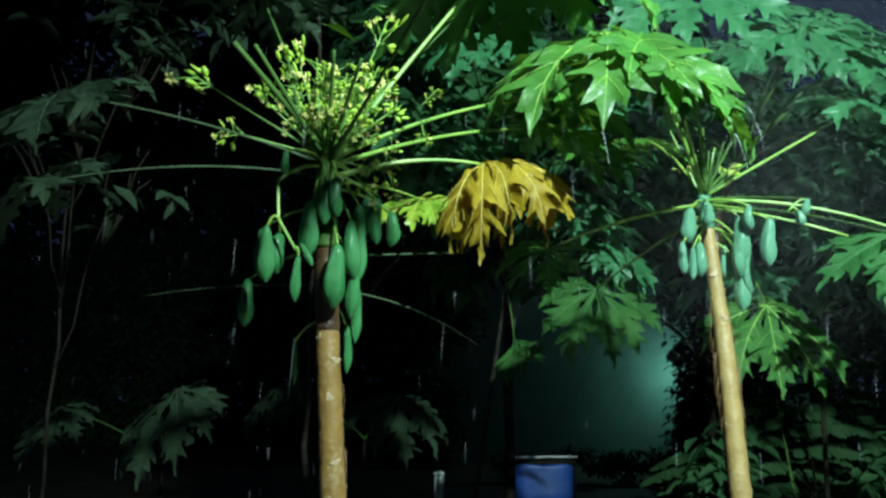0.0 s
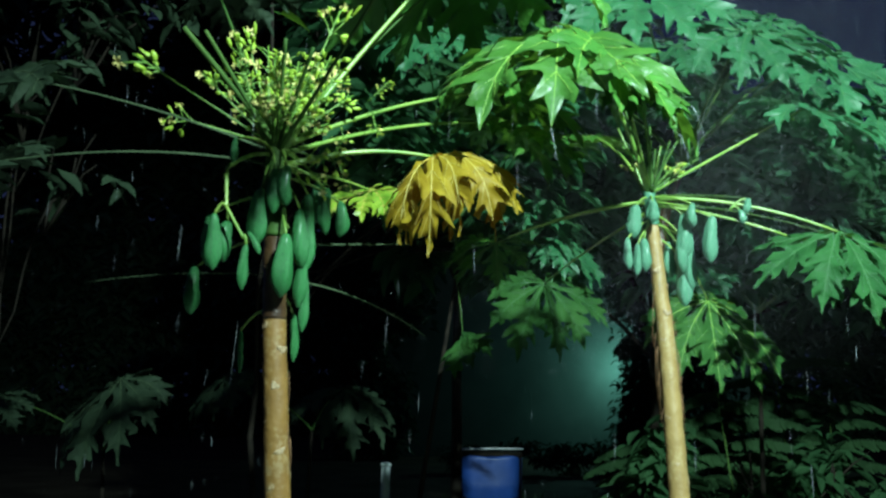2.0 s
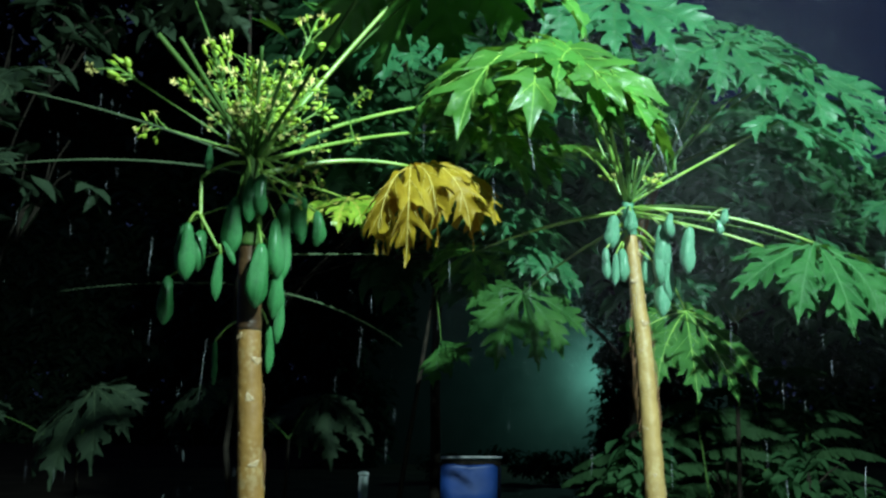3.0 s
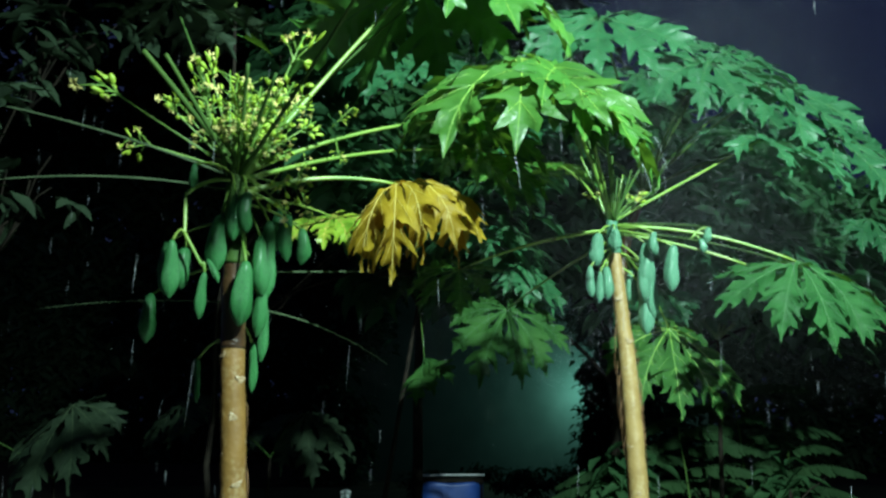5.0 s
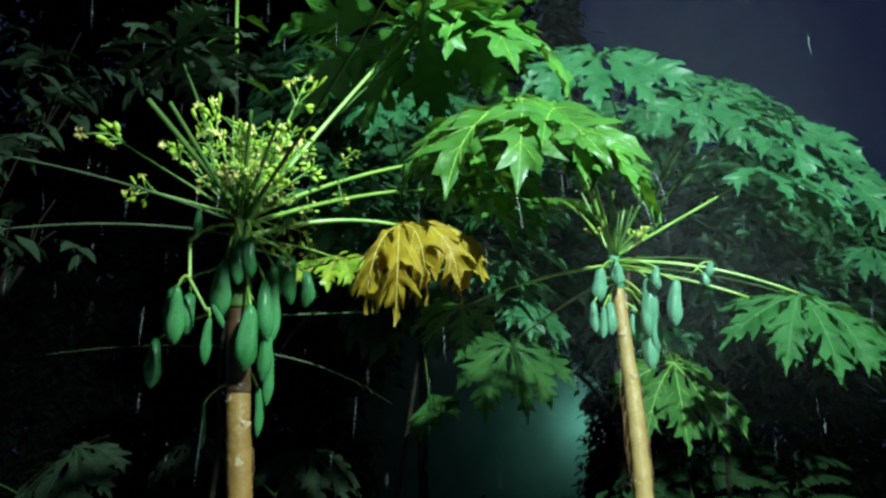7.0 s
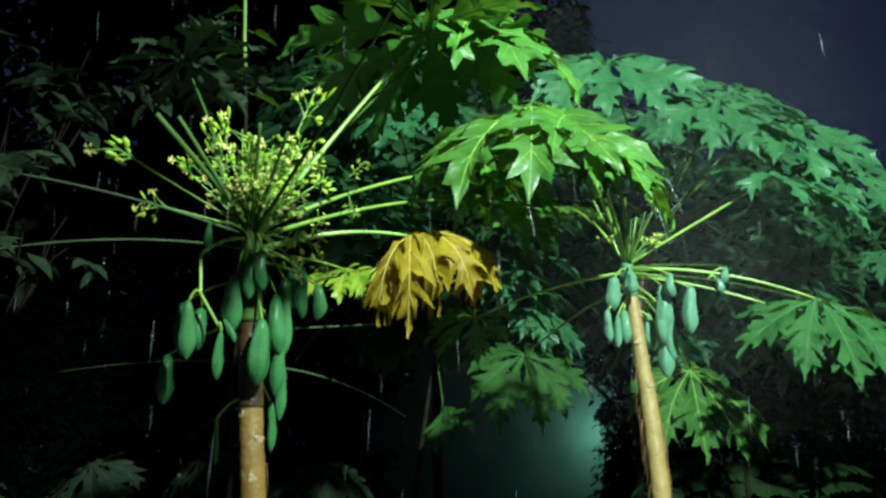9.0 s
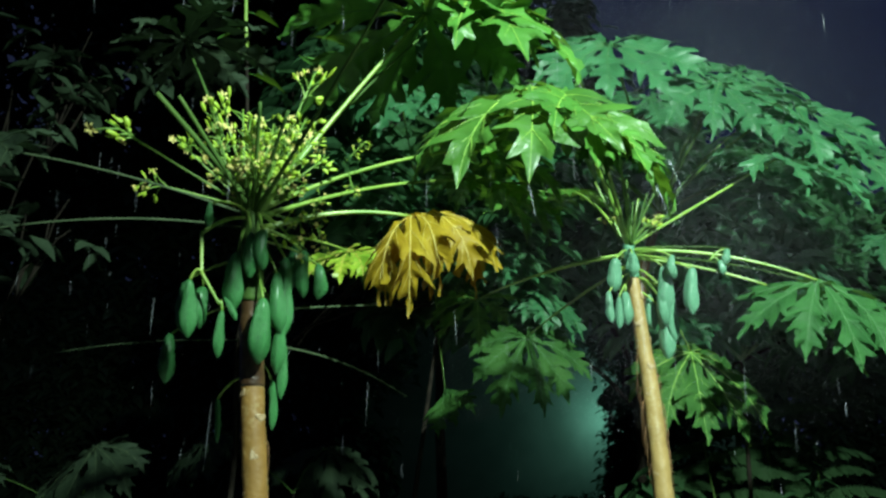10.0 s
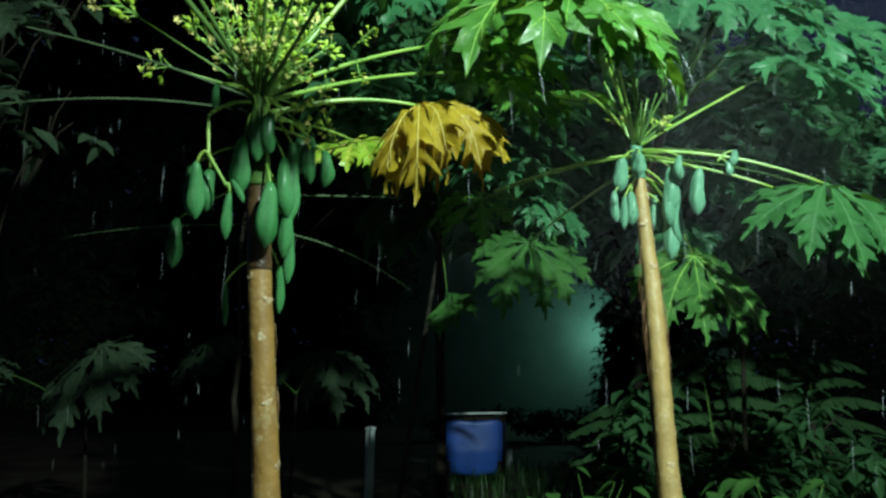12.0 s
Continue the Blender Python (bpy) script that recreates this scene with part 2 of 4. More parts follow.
def papaya_blade(place, axis, normal, size, droop=0.8, lobes=9, spread=300, seed=1, fold=0.36, shrink=0.55, cup=0.0, slim=1.0, loose=1.0):
    """A palmate papaya leaf round the place where its stalk meets it: the blade and its ribs, as two bmeshes.
    The lobes leave along axis and to its sides, and sag under their weight by droop."""
    rng = random.Random(seed)
    n = Vector(normal).normalized()
    a = Vector(axis)
    a = (a - n * a.dot(n)).normalized()
    b = n.cross(a)
    place = Vector(place)
    blade, ribs = bmesh.new(), bmesh.new()
    step = spread / (lobes - 1)
    half = math.tan(radians(step / 2))
    steps = 24
    for k in range(lobes):
        deg = -spread / 2 + step * k
        t = radians(deg + rng.uniform(-4, 4))
        ln = size * (shrink + (1 - shrink) * math.cos(radians(deg) / 2) ** 1.2) * rng.uniform(0.9, 1.08)
        d = (a * math.cos(t) + b * math.sin(t) - n * cup).normalized()
        sag = droop * (1 + loose * rng.uniform(-0.45, 0.45))
        sway = loose * rng.uniform(-0.5, 0.5)
        twist = loose * rng.uniform(-0.65, 0.65)
        p, line = place.copy(), []
        for i in range(steps + 1):
            s = i / steps
            nn = (n - d * n.dot(d))
            nn = nn.normalized() if nn.length > 1e-3 else d.orthogonal().normalized()
            line.append((p.copy(), d.copy(), nn * math.cos(twist * s) + d.cross(nn) * math.sin(twist * s)))
            p = p + d * (ln / steps)
            d = (d - UP * (sag * (0.35 + 1.3 * s) / steps) + d.cross(nn) * (sway * s / steps)).normalized()

        def rib_at(s):
            f = min(max(s, 0), 1) * steps
            i = min(int(f), steps - 1)
            u = f - i
            return line[i][0].lerp(line[i + 1][0], u), line[i][1].lerp(line[i + 1][1], u), line[i][2].lerp(line[i + 1][2], u)

        wob = rng.uniform(0, 6)
        for side in (-1, 1):
            wmul, rows = rng.uniform(0.84, 1.12) * slim, []
            inner = [(0.0, 0.0, 0.0005), (0.06, 0, 0.06 * half), (0.11, 0, 0.1 * half), (0.15, 0, 0.09 * half)]
            for m_, f_, w_ in inner + [(m1, f1 * rng.uniform(0.7, 1.3), w1 * wmul * rng.uniform(0.78, 1.22)) for m1, f1, w1 in HALF_LOBE]:
                c, dd, nn = rib_at(m_)
                sv = dd.cross(nn) * side
                row = []
                for u in (0.0, 0.35, 0.7, 1.0):
                    ripple = 0.018 * math.sin(m_ * 23 + wob + side) * u + 0.012 * math.sin(m_ * 51 + 2 * wob)
                    lift = (fold * u * w_ - 0.9 * w_ * w_ * u * u + ripple * u) * ln
                    row.append(blade.verts.new(c + (dd * f_ * u + sv * w_ * u) * ln + nn * lift - UP * (droop * 0.35 * w_ * w_ * u * u * ln)))
                rows.append(row)
            for r0, r1 in zip(rows, rows[1:]):
                for q in range(3):
                    vs = (r0[q], r0[q + 1], r1[q + 1], r1[q])
                    blade.faces.new(vs if side < 0 else vs[::-1])
            for m_, f_, w_ in ((0.40, 0.26, 0.22), (0.57, 0.26, 0.20), (0.75, 0.18, 0.115)):
                c, dd, nn = rib_at(m_ - 0.1)
                sv = dd.cross(nn) * side
                pts = [c + (dd * (f_ + 0.02) + sv * w_ * wmul * 0.9) * ln * u + nn * (0.0015 + (fold * u * w_ - 0.9 * w_ * w_ * u * u) * ln) - UP * (droop * 0.35 * w_ * w_ * u * u * ln) for u in (0, 0.4, 0.85)]
                tube(ribs, pts, (0.0013 * size / 0.6, 0.001 * size / 0.6, 0.0004), 4, False)
        pts = [q + nn * 0.0012 for q, dd, nn in line[::3]]
        tube(ribs, pts, taper(len(pts) - 1, 0.0036 * size / 0.6, 0.0007), 5, False)
    bmesh.ops.remove_doubles(blade, verts=blade.verts, dist=0.0004)
    return blade, ribs


def add_leaf(tree, foot, place, axis, normal, size, rise=0.05, droop=0.8, lobes=9, spread=300, seed=1, leaf=None, vein=None, stalk=None,
             thick=0.011, fold=0.36, label="", shrink=0.55, cup=0.0, slim=1.0, loose=1.0):
    """A stalk from foot to place, and the blade that it carries."""
    pts = bowed(foot, place, rise, 12)
    bm = bmesh.new()
    radii = taper(12, thick, thick * 0.55)
    radii[0], radii[1] = thick * 1.7, thick * 1.15
    tube(bm, pts, radii, 9)
    part("leaf_stalk", bm, stalk or STALK, tree)
    blade, ribs = papaya_blade(place, axis, normal, size, droop, lobes, spread, seed, fold, shrink, cup, slim, loose)
    ob = part("leaf_blade", blade, leaf or LEAF, tree, label)
    part("leaf_ribs", ribs, vein or VEIN, ob)
    return ob


def add_stalk(tree, a, b, rise=0.0, r0=0.011, r1=0.006, material=None, name="leaf_stalk", label=""):
    bm = bmesh.new()
    tube(bm, bowed(a, b, rise, 10), taper(10, r0, r1), 8)
    return part(name, bm, material or STALK, tree, label)


def fruit_mesh(seed, material):
    """A long unripe papaya that hangs from its origin, one unit long and one unit in radius."""
    rng = random.Random(seed)
    bm = bmesh.new()
    prof = ((0.0, 0.2), (0.025, 0.40), (0.08, 0.60), (0.18, 0.74), (0.32, 0.82), (0.45, 0.88), (0.56, 0.97), (0.66, 1.0), (0.76, 0.93), (0.85, 0.74), (0.92, 0.49), (0.965, 0.28), (1.0, 0.06))
    rings, seg, neck = [], 20, rng.uniform(0.75, 1.15)
    bx, by = rng.uniform(-0.35, 0.35), rng.uniform(-0.35, 0.35)
    for s, r in prof:
        r = r * (1 - (1 - neck) * max(0, 1 - s * 2))
        cx, cy = bx * math.sin(s * math.pi), by * math.sin(s * math.pi)
        ring = []
        for k in range(seg):
            an = 2 * math.pi * k / seg
            rr = r * (1 + 0.075 * math.cos(5 * an) * math.sin(s * math.pi) + 0.08 * math.sin(3 * an + s * 7 + seed) * math.sin(s * math.pi))
            ring.append(bm.verts.new((cx + rr * math.cos(an), cy + rr * math.sin(an), -s)))
        rings.append(ring)
    for a, b in zip(rings, rings[1:]):
        for k in range(seg):
            bm.faces.new((a[k], b[k], b[(k + 1) % seg], a[(k + 1) % seg]))
    bm.faces.new(rings[0])
    bm.faces.new(rings[-1][::-1])
    return finish("papaya_fruit", bm, material)


def add_fruit(tree, me, x, y, z, length, radius, stem_from, rng, lean=6):
    m = pose(x, y, z, rng.uniform(-lean, lean), rng.uniform(-lean, lean), rng.uniform(0, 360)) @ Matrix.Diagonal((radius, radius, length, 1))
    ob = shared_part("papaya_fruit", me, m, tree)
    bm = bmesh.new()
    tube(bm, bowed(stem_from, (x, y, z - 0.006), 0.02, 6), taper(6, 0.006, 0.0045), 6)
    part("fruit_stalk", bm, STALK, tree)
    return ob


def blossom_mesh(seed):
    """An open flower of five narrow curled petals, one unit in radius, on a short tube along +z."""
    rng = random.Random(seed)
    bm = bmesh.new()
    tube(bm, [(0, 0, -0.7), (0, 0, -0.3), (0, 0, 0.05)], (0.10, 0.14, 0.17), 6)
    for k in range(5):
        an = k * 2 * math.pi / 5 + rng.uniform(-0.15, 0.15)
        d, q = Vector((math.cos(an), math.sin(an), 0)), Vector((-math.sin(an), math.cos(an), 0))
        curl = rng.uniform(0.1, 0.5)
        rows = []
        for r, h, w in ((0.0, 0.0, 0.08), (0.4, 0.42, 0.2), (0.75, 0.5, 0.24), (1.05, curl, 0.12), (1.18, curl - 0.15, 0.02)):
            c = d * r + UP * h
            rows.append([bm.verts.new(c - q * w), bm.verts.new(c - UP * 0.05), bm.verts.new(c + q * w)])
        for a, c in zip(rows, rows[1:]):
            bm.faces.new((a[0], a[1], c[1], c[0]))
            bm.faces.new((a[1], a[2], c[2], c[1]))
    return finish("blossom", bm, BLOSSOM)


def bud_mesh():
    """A closed bud along +z, one unit long and one unit in radius."""
    bm = bmesh.new()
    tube(bm, [(0, 0, s) for s in (0, 0.25, 0.6, 0.85, 1.0)], (0.4, 0.8, 1.0, 0.7, 0.15), 6)
    return finish("bud", bm, BUD)


BLOSSOMS = [blossom_mesh(s) for s in (1, 2, 3)]
BUD_MESH = bud_mesh()


def panicle_meshes(seed, length=0.34, low=0.5, sprigs=10):
    """A flowering stem along +z with side stems, and the poses of its buds and blossoms."""
    rng = random.Random(seed)
    stem, buds, flowers = bmesh.new(), [], []
    bend = Vector((rng.uniform(-0.05, 0.05), rng.uniform(-0.05, 0.05), 0))
    main = [Vector((0, 0, length * s)) + bend * s * s for s in (0, 0.2, 0.4, 0.6, 0.8, 1.0)]
    tube(stem, main, taper(5, 0.0042, 0.0024), 6)
    for i in range(sprigs):
        s = rng.uniform(low, 1.0)
        f = s * 5
        k = min(int(f), 4)
        p = main[k].lerp(main[k + 1], f - k)
        an = rng.uniform(0, 6.28)
        d = Vector((math.cos(an), math.sin(an), rng.uniform(0.3, 1.2))).normalized()
        q = p + d * rng.uniform(0.02, 0.06)
        tube(stem, [p, p.lerp(q, 0.5) + UP * 0.003, q], (0.0025, 0.002, 0.0016), 5)
        for j in range(rng.randint(1, 2)):
            e = (d + Vector((rng.uniform(-1, 1), rng.uniform(-1, 1), rng.uniform(-0.6, 1))) * 0.8).normalized()
            turn = e.to_track_quat("Z", "Y").to_matrix().to_4x4()
            if rng.random() < 0.68:
                r = rng.uniform(0.0042, 0.0085)
                buds.append(Matrix.Translation(q) @ turn @ Matrix.Diagonal((r, r, rng.uniform(0.018, 0.038), 1)))
            else:
                r = rng.uniform(0.010, 0.018)
                flowers.append((Matrix.Translation(q + e * r * 0.65) @ turn @ Matrix.Diagonal((r, r, r, 1)), rng.randrange(3)))
    return finish("flower_stem", stem, STEM), buds, flowers


def add_panicle(tree, meshes, foot, way, scale, turn):
    m = Matrix.Translation(foot) @ Vector(way).to_track_quat("Z", "Y").to_matrix().to_4x4() @ pose(0, 0, 0, 0, 0, turn) @ Matrix.Diagonal((scale ** 0.5, scale ** 0.5, scale, 1))
    ob = shared_part("flower_stem", meshes[0], m, tree)
    for at in meshes[1]:
        sub_part("bud", BUD_MESH, ob).matrix_basis = at
    for at, k in meshes[2]:
        sub_part("blossom", BLOSSOMS[k], ob).matrix_basis = at


def trunk_mesh(points, radii, seed, seg=24, n=110):
    """A papaya stem through a few points, faintly ringed and uneven."""
    pts = [Vector(p) for p in points]
    bm, rings = bmesh.new(), []
    for i in range(n + 1):
        f = i / n * (len(pts) - 1)
        k = min(int(f), len(pts) - 2)
        u = f - k
        p0, p1, p2, p3 = pts[max(k - 1, 0)], pts[k], pts[k + 1], pts[min(k + 2, len(pts) - 1)]
        c = 0.5 * ((2 * p1) + (p2 - p0) * u + (2 * p0 - 5 * p1 + 4 * p2 - p3) * u * u + (3 * p1 - p0 - 3 * p2 + p3) * u ** 3)
        r = radii[k] + (radii[k + 1] - radii[k]) * u
        ring = []
        for s in range(seg):
            an = 2 * math.pi * s / seg
            q = Vector((math.cos(an), math.sin(an), 0))
            w = 1 + 0.06 * noise.noise((c + q * 0.05) * 14 + Vector((seed, 0, 0))) + 0.055 * noise.noise((c + q * 0.05) * 38)
            ring.append(bm.verts.new(c + q * r * w))
        rings.append(ring)
    for a, b in zip(rings, rings[1:]):
        for s in range(seg):
            bm.faces.new((a[s], a[(s + 1) % seg], b[(s + 1) % seg], b[s]))
    bm.faces.new(rings[-1])
    bm.faces.new(rings[0][::-1])
    return bm


def scar_mesh():
    """The heart-shaped mark that a shed leaf leaves: a low rim round a dip, facing +y."""
    bm = bmesh.new()
    loops = []
    for r, h in ((1.0, 0.0), (0.86, 0.34), (0.55, 0.42), (0.25, 0.3)):
        loop = []
        for k in range(12):
            an = 2 * math.pi * k / 12
            w = 1 + 0.26 * math.cos(3 * (an + math.pi / 2)) + 0.1 * math.sin(2 * an + 1)
            loop.append(bm.verts.new((math.cos(an) * r * w, h, math.sin(an) * r * 0.75 * w)))
        loops.append(loop)
    for a, b in zip(loops, loops[1:]):
        for k in range(12):
            bm.faces.new((a[k], b[k], b[(k + 1) % 12], a[(k + 1) % 12]))
    bm.faces.new(loops[-1][::-1])
    return finish("leaf_scar", bm, SCAR)


SCAR_MESH = scar_mesh()


def add_scars(tree, axis_at, z0, z1, count, radius, rng):
    """Leaf scars in the spiral in which the leaves stood."""
    for i in range(count):
        z = z0 + (z1 - z0) * i / count + rng.uniform(-0.012, 0.012)
        an = math.degrees(i * 2.4) + rng.uniform(-12, 12)
        c = axis_at(z)
        s = rng.uniform(0.008, 0.020)
        m = Matrix.Translation(c) @ pose(0, 0, 0, 0, rng.uniform(-50, 50), an) @ Matrix.Translation((0, radius(z) * 0.97, 0)) @ Matrix.Diagonal((s, s * 0.5, s * rng.uniform(0.7, 1.3), 1))
        shared_part("leaf_scar", SCAR_MESH, m, tree)


def leaf_cloud(bm, centre, radii, count, size, rng, droop=0.5, narrow=0.42):
    """Many small pointed leaves, folded along the rib, spread unevenly through an ellipsoid."""
    c = Vector(centre)
    blobs = [(Vector((rng.uniform(-0.75, 0.75), rng.uniform(-0.75, 0.75), rng.uniform(-0.75, 0.75))), rng.uniform(0.25, 0.55)) for _ in range(max(5, count // 60))]
    verts, faces = [], []
    for _ in range(count):
        b, rad = rng.choice(blobs)
        q = Vector((rng.gauss(0, 1), rng.gauss(0, 1), rng.gauss(0, 1)))
        q = q.normalized() * rad * rng.random() ** 0.5
        p = b + q
        p = c + Vector((p.x * radii[0], p.y * radii[1], p.z * radii[2]))
        an = rng.uniform(0, 6.283)
        d = Vector((math.cos(an), math.sin(an), -droop + rng.uniform(-0.5, 0.5))).normalized()
        n = (UP + Vector((rng.uniform(-1, 1), rng.uniform(-1, 1), 0)) * 0.7).normalized()
        s = d.cross(n).normalized()
        n = s.cross(d)
        ln = size * rng.uniform(0.6, 1.35)
        w = ln * narrow
        v = [bm.verts.new(p), bm.verts.new(p + d * ln * 0.4 + s * w * 0.5 + n * w * 0.2), bm.verts.new(p + d * ln * 0.75 + s * w * 0.32 + n * w * 0.1),
             bm.verts.new(p + d * ln - UP * ln * 0.1), bm.verts.new(p + d * ln * 0.75 - s * w * 0.32 + n * w * 0.1), bm.verts.new(p + d * ln * 0.4 - s * w * 0.5 + n * w * 0.2), bm.verts.new(p + d * ln * 0.55)]
        bm.faces.new((v[0], v[6], v[2], v[1]))
        bm.faces.new((v[6], v[3], v[2]))
        bm.faces.new((v[0], v[5], v[4], v[6]))
        bm.faces.new((v[6], v[4], v[3]))


def broad_tree(place, height, label, clouds, count, size, material, seed, name="broadleaf_tree", category="tree", trunk_r=0.06, narrow=0.42):
    """A tapered trunk with limbs to each cloud of leaves."""
    rng = random.Random(seed)
    ob = thing(name, place, label, category)
    bm = bmesh.new()
    top = Vector(place) + Vector((0, 0, height))
    tube(bm, bowed(place, top, 0, 8, 0.03, rng), taper(8, trunk_r, trunk_r * 0.45), 9)
    for c, r in clouds:
        a = Vector(place).lerp(top, rng.uniform(0.55, 0.95))
        tube(bm, bowed(a, c, 0.1, 6, 0.03, rng), taper(6, trunk_r * 0.4, 0.006), 6)
        for _ in range(4):
            e = Vector(c) + Vector((rng.uniform(-0.7, 0.7) * r[0], rng.uniform(-0.7, 0.7) * r[1], rng.uniform(-0.7, 0.7) * r[2]))
            tube(bm, bowed(Vector(a).lerp(Vector(c), 0.6), e, 0.04, 4, 0.02, rng), taper(4, 0.010, 0.003), 5)
    part("trunk", bm, TWIG, ob)
    bm = bmesh.new()
    total = sum(r[0] * r[1] + r[0] * r[2] for c, r in clouds)
    for c, r in clouds:
        leaf_cloud(bm, c, r, int(count * (r[0] * r[1] + r[0] * r[2]) / total), size, rng, narrow=narrow)
    part("crown", bm, material, ob)
    return ob


# ---------- the ground and what closes the place ----------
def ground_sheet():
    bm = bmesh.new()
    xs = [-600, -60, -20] + [-8 + 0.5 * i for i in range(41)] + [25, 60, 600]
    ys = [-600, -60, -10] + [-2 + 0.5 * i for i in range(41)] + [30, 60, 600]
    grid = [[bm.verts.new((x, y, 0.05 * noise.noise(Vector((x * 0.6, y * 0.6, 3))) - 0.03)) for x in xs] for y in ys]
    for r0, r1 in zip(grid, grid[1:]):
        for k in range(len(xs) - 1):
            bm.faces.new((r0[k], r0[k + 1], r1[k + 1], r1[k]))
    ob = new("ground", finish("ground", bm, SOIL))
    return tagged(ob, "dark wet garden soil at night", "ground", kind="structure")


def box(bm, lo, hi):
    m = Matrix.Translation([(a + b) / 2 for a, b in zip(lo, hi)]) @ Matrix.Diagonal([b - a for a, b in zip(lo, hi)] + [1])
    bmesh.ops.create_cube(bm, size=1, matrix=m)


def wall(name, lo, hi, material, label):
    bm = bmesh.new()
    box(bm, lo, hi)
    bmesh.ops.bevel(bm, geom=bm.edges[:], offset=0.02, segments=2, affect="EDGES")
    ob = new(name, finish(name, bm, material, False))
    return tagged(ob, label, "wall", kind="structure")


ground_sheet()
wall("wall_house", (-5, -1.4, -0.1), (6, -1.15, 6.5), PLASTER, "plain plastered house wall behind the garden")
# added surface that catches the yard lamp in place of glowing mist
wall("wall_mist_backdrop", (-1.2, 24.0, -0.1), (9.6, 24.2, 6.0), WALL, "plain far surface that stands in for lamp-lit mist")


def pavement():
    """An unseen pale floor before the house, added to bounce lamp light; cast in bays with open joints."""
    ob = new("pavement")
    tagged(ob, "unseen pale concrete floor added to bounce lamp light up", "pavement", kind="structure")
    for i in range(9):
        for j in range(5):
            if (i, j) in ((3, 3), (3, 4), (5, 4)):  # planting holes of the trees
                continue
            x, y = -5.0 + 1.25 * i, -1.12 + 1.16 * j
            bm = bmesh.new()
            box(bm, (x + 0.006, y + 0.006, -0.12), (x + 1.244, y + 1.154, 0.035))
            bmesh.ops.bevel(bm, geom=bm.edges[:], offset=0.006, segments=1, affect="EDGES")
            bay = new("bounce_slab", finish("bounce_slab", bm, CONCRETE, False))
            bay.parent = ob


pavement()


def grass_tufts(seed):
    rng = random.Random(seed)
    bm = bmesh.new()
    for _ in range(5200):
        x, y = rng.uniform(0.5, 7), rng.uniform(4.6, 13)
        p = Vector((x, y, -0.02))
        an = rng.uniform(0, 6.28)
        d = Vector((math.cos(an), math.sin(an), 0))
        s = Vector((-d.y, d.x, 0)) * rng.uniform(0.003, 0.007)
        h, l = rng.uniform(0.1, 0.38), rng.uniform(0.03, 0.16)
        v = [bm.verts.new(p - s), bm.verts.new(p + s), bm.verts.new(p + d * l * 0.4 + UP * h * 0.7 + s * 0.8), bm.verts.new(p + d * l * 0.4 + UP * h * 0.7 - s * 0.8), bm.verts.new(p + d * l + UP * h)]
        bm.faces.new(v[:4])
        bm.faces.new((v[3], v[2], v[4]))
    ob = new("grass", finish("grass", bm, GRASS))
    tagged(ob, "loose tufts of dark wet grass", "grass", kind="stuff")


grass_tufts(3)


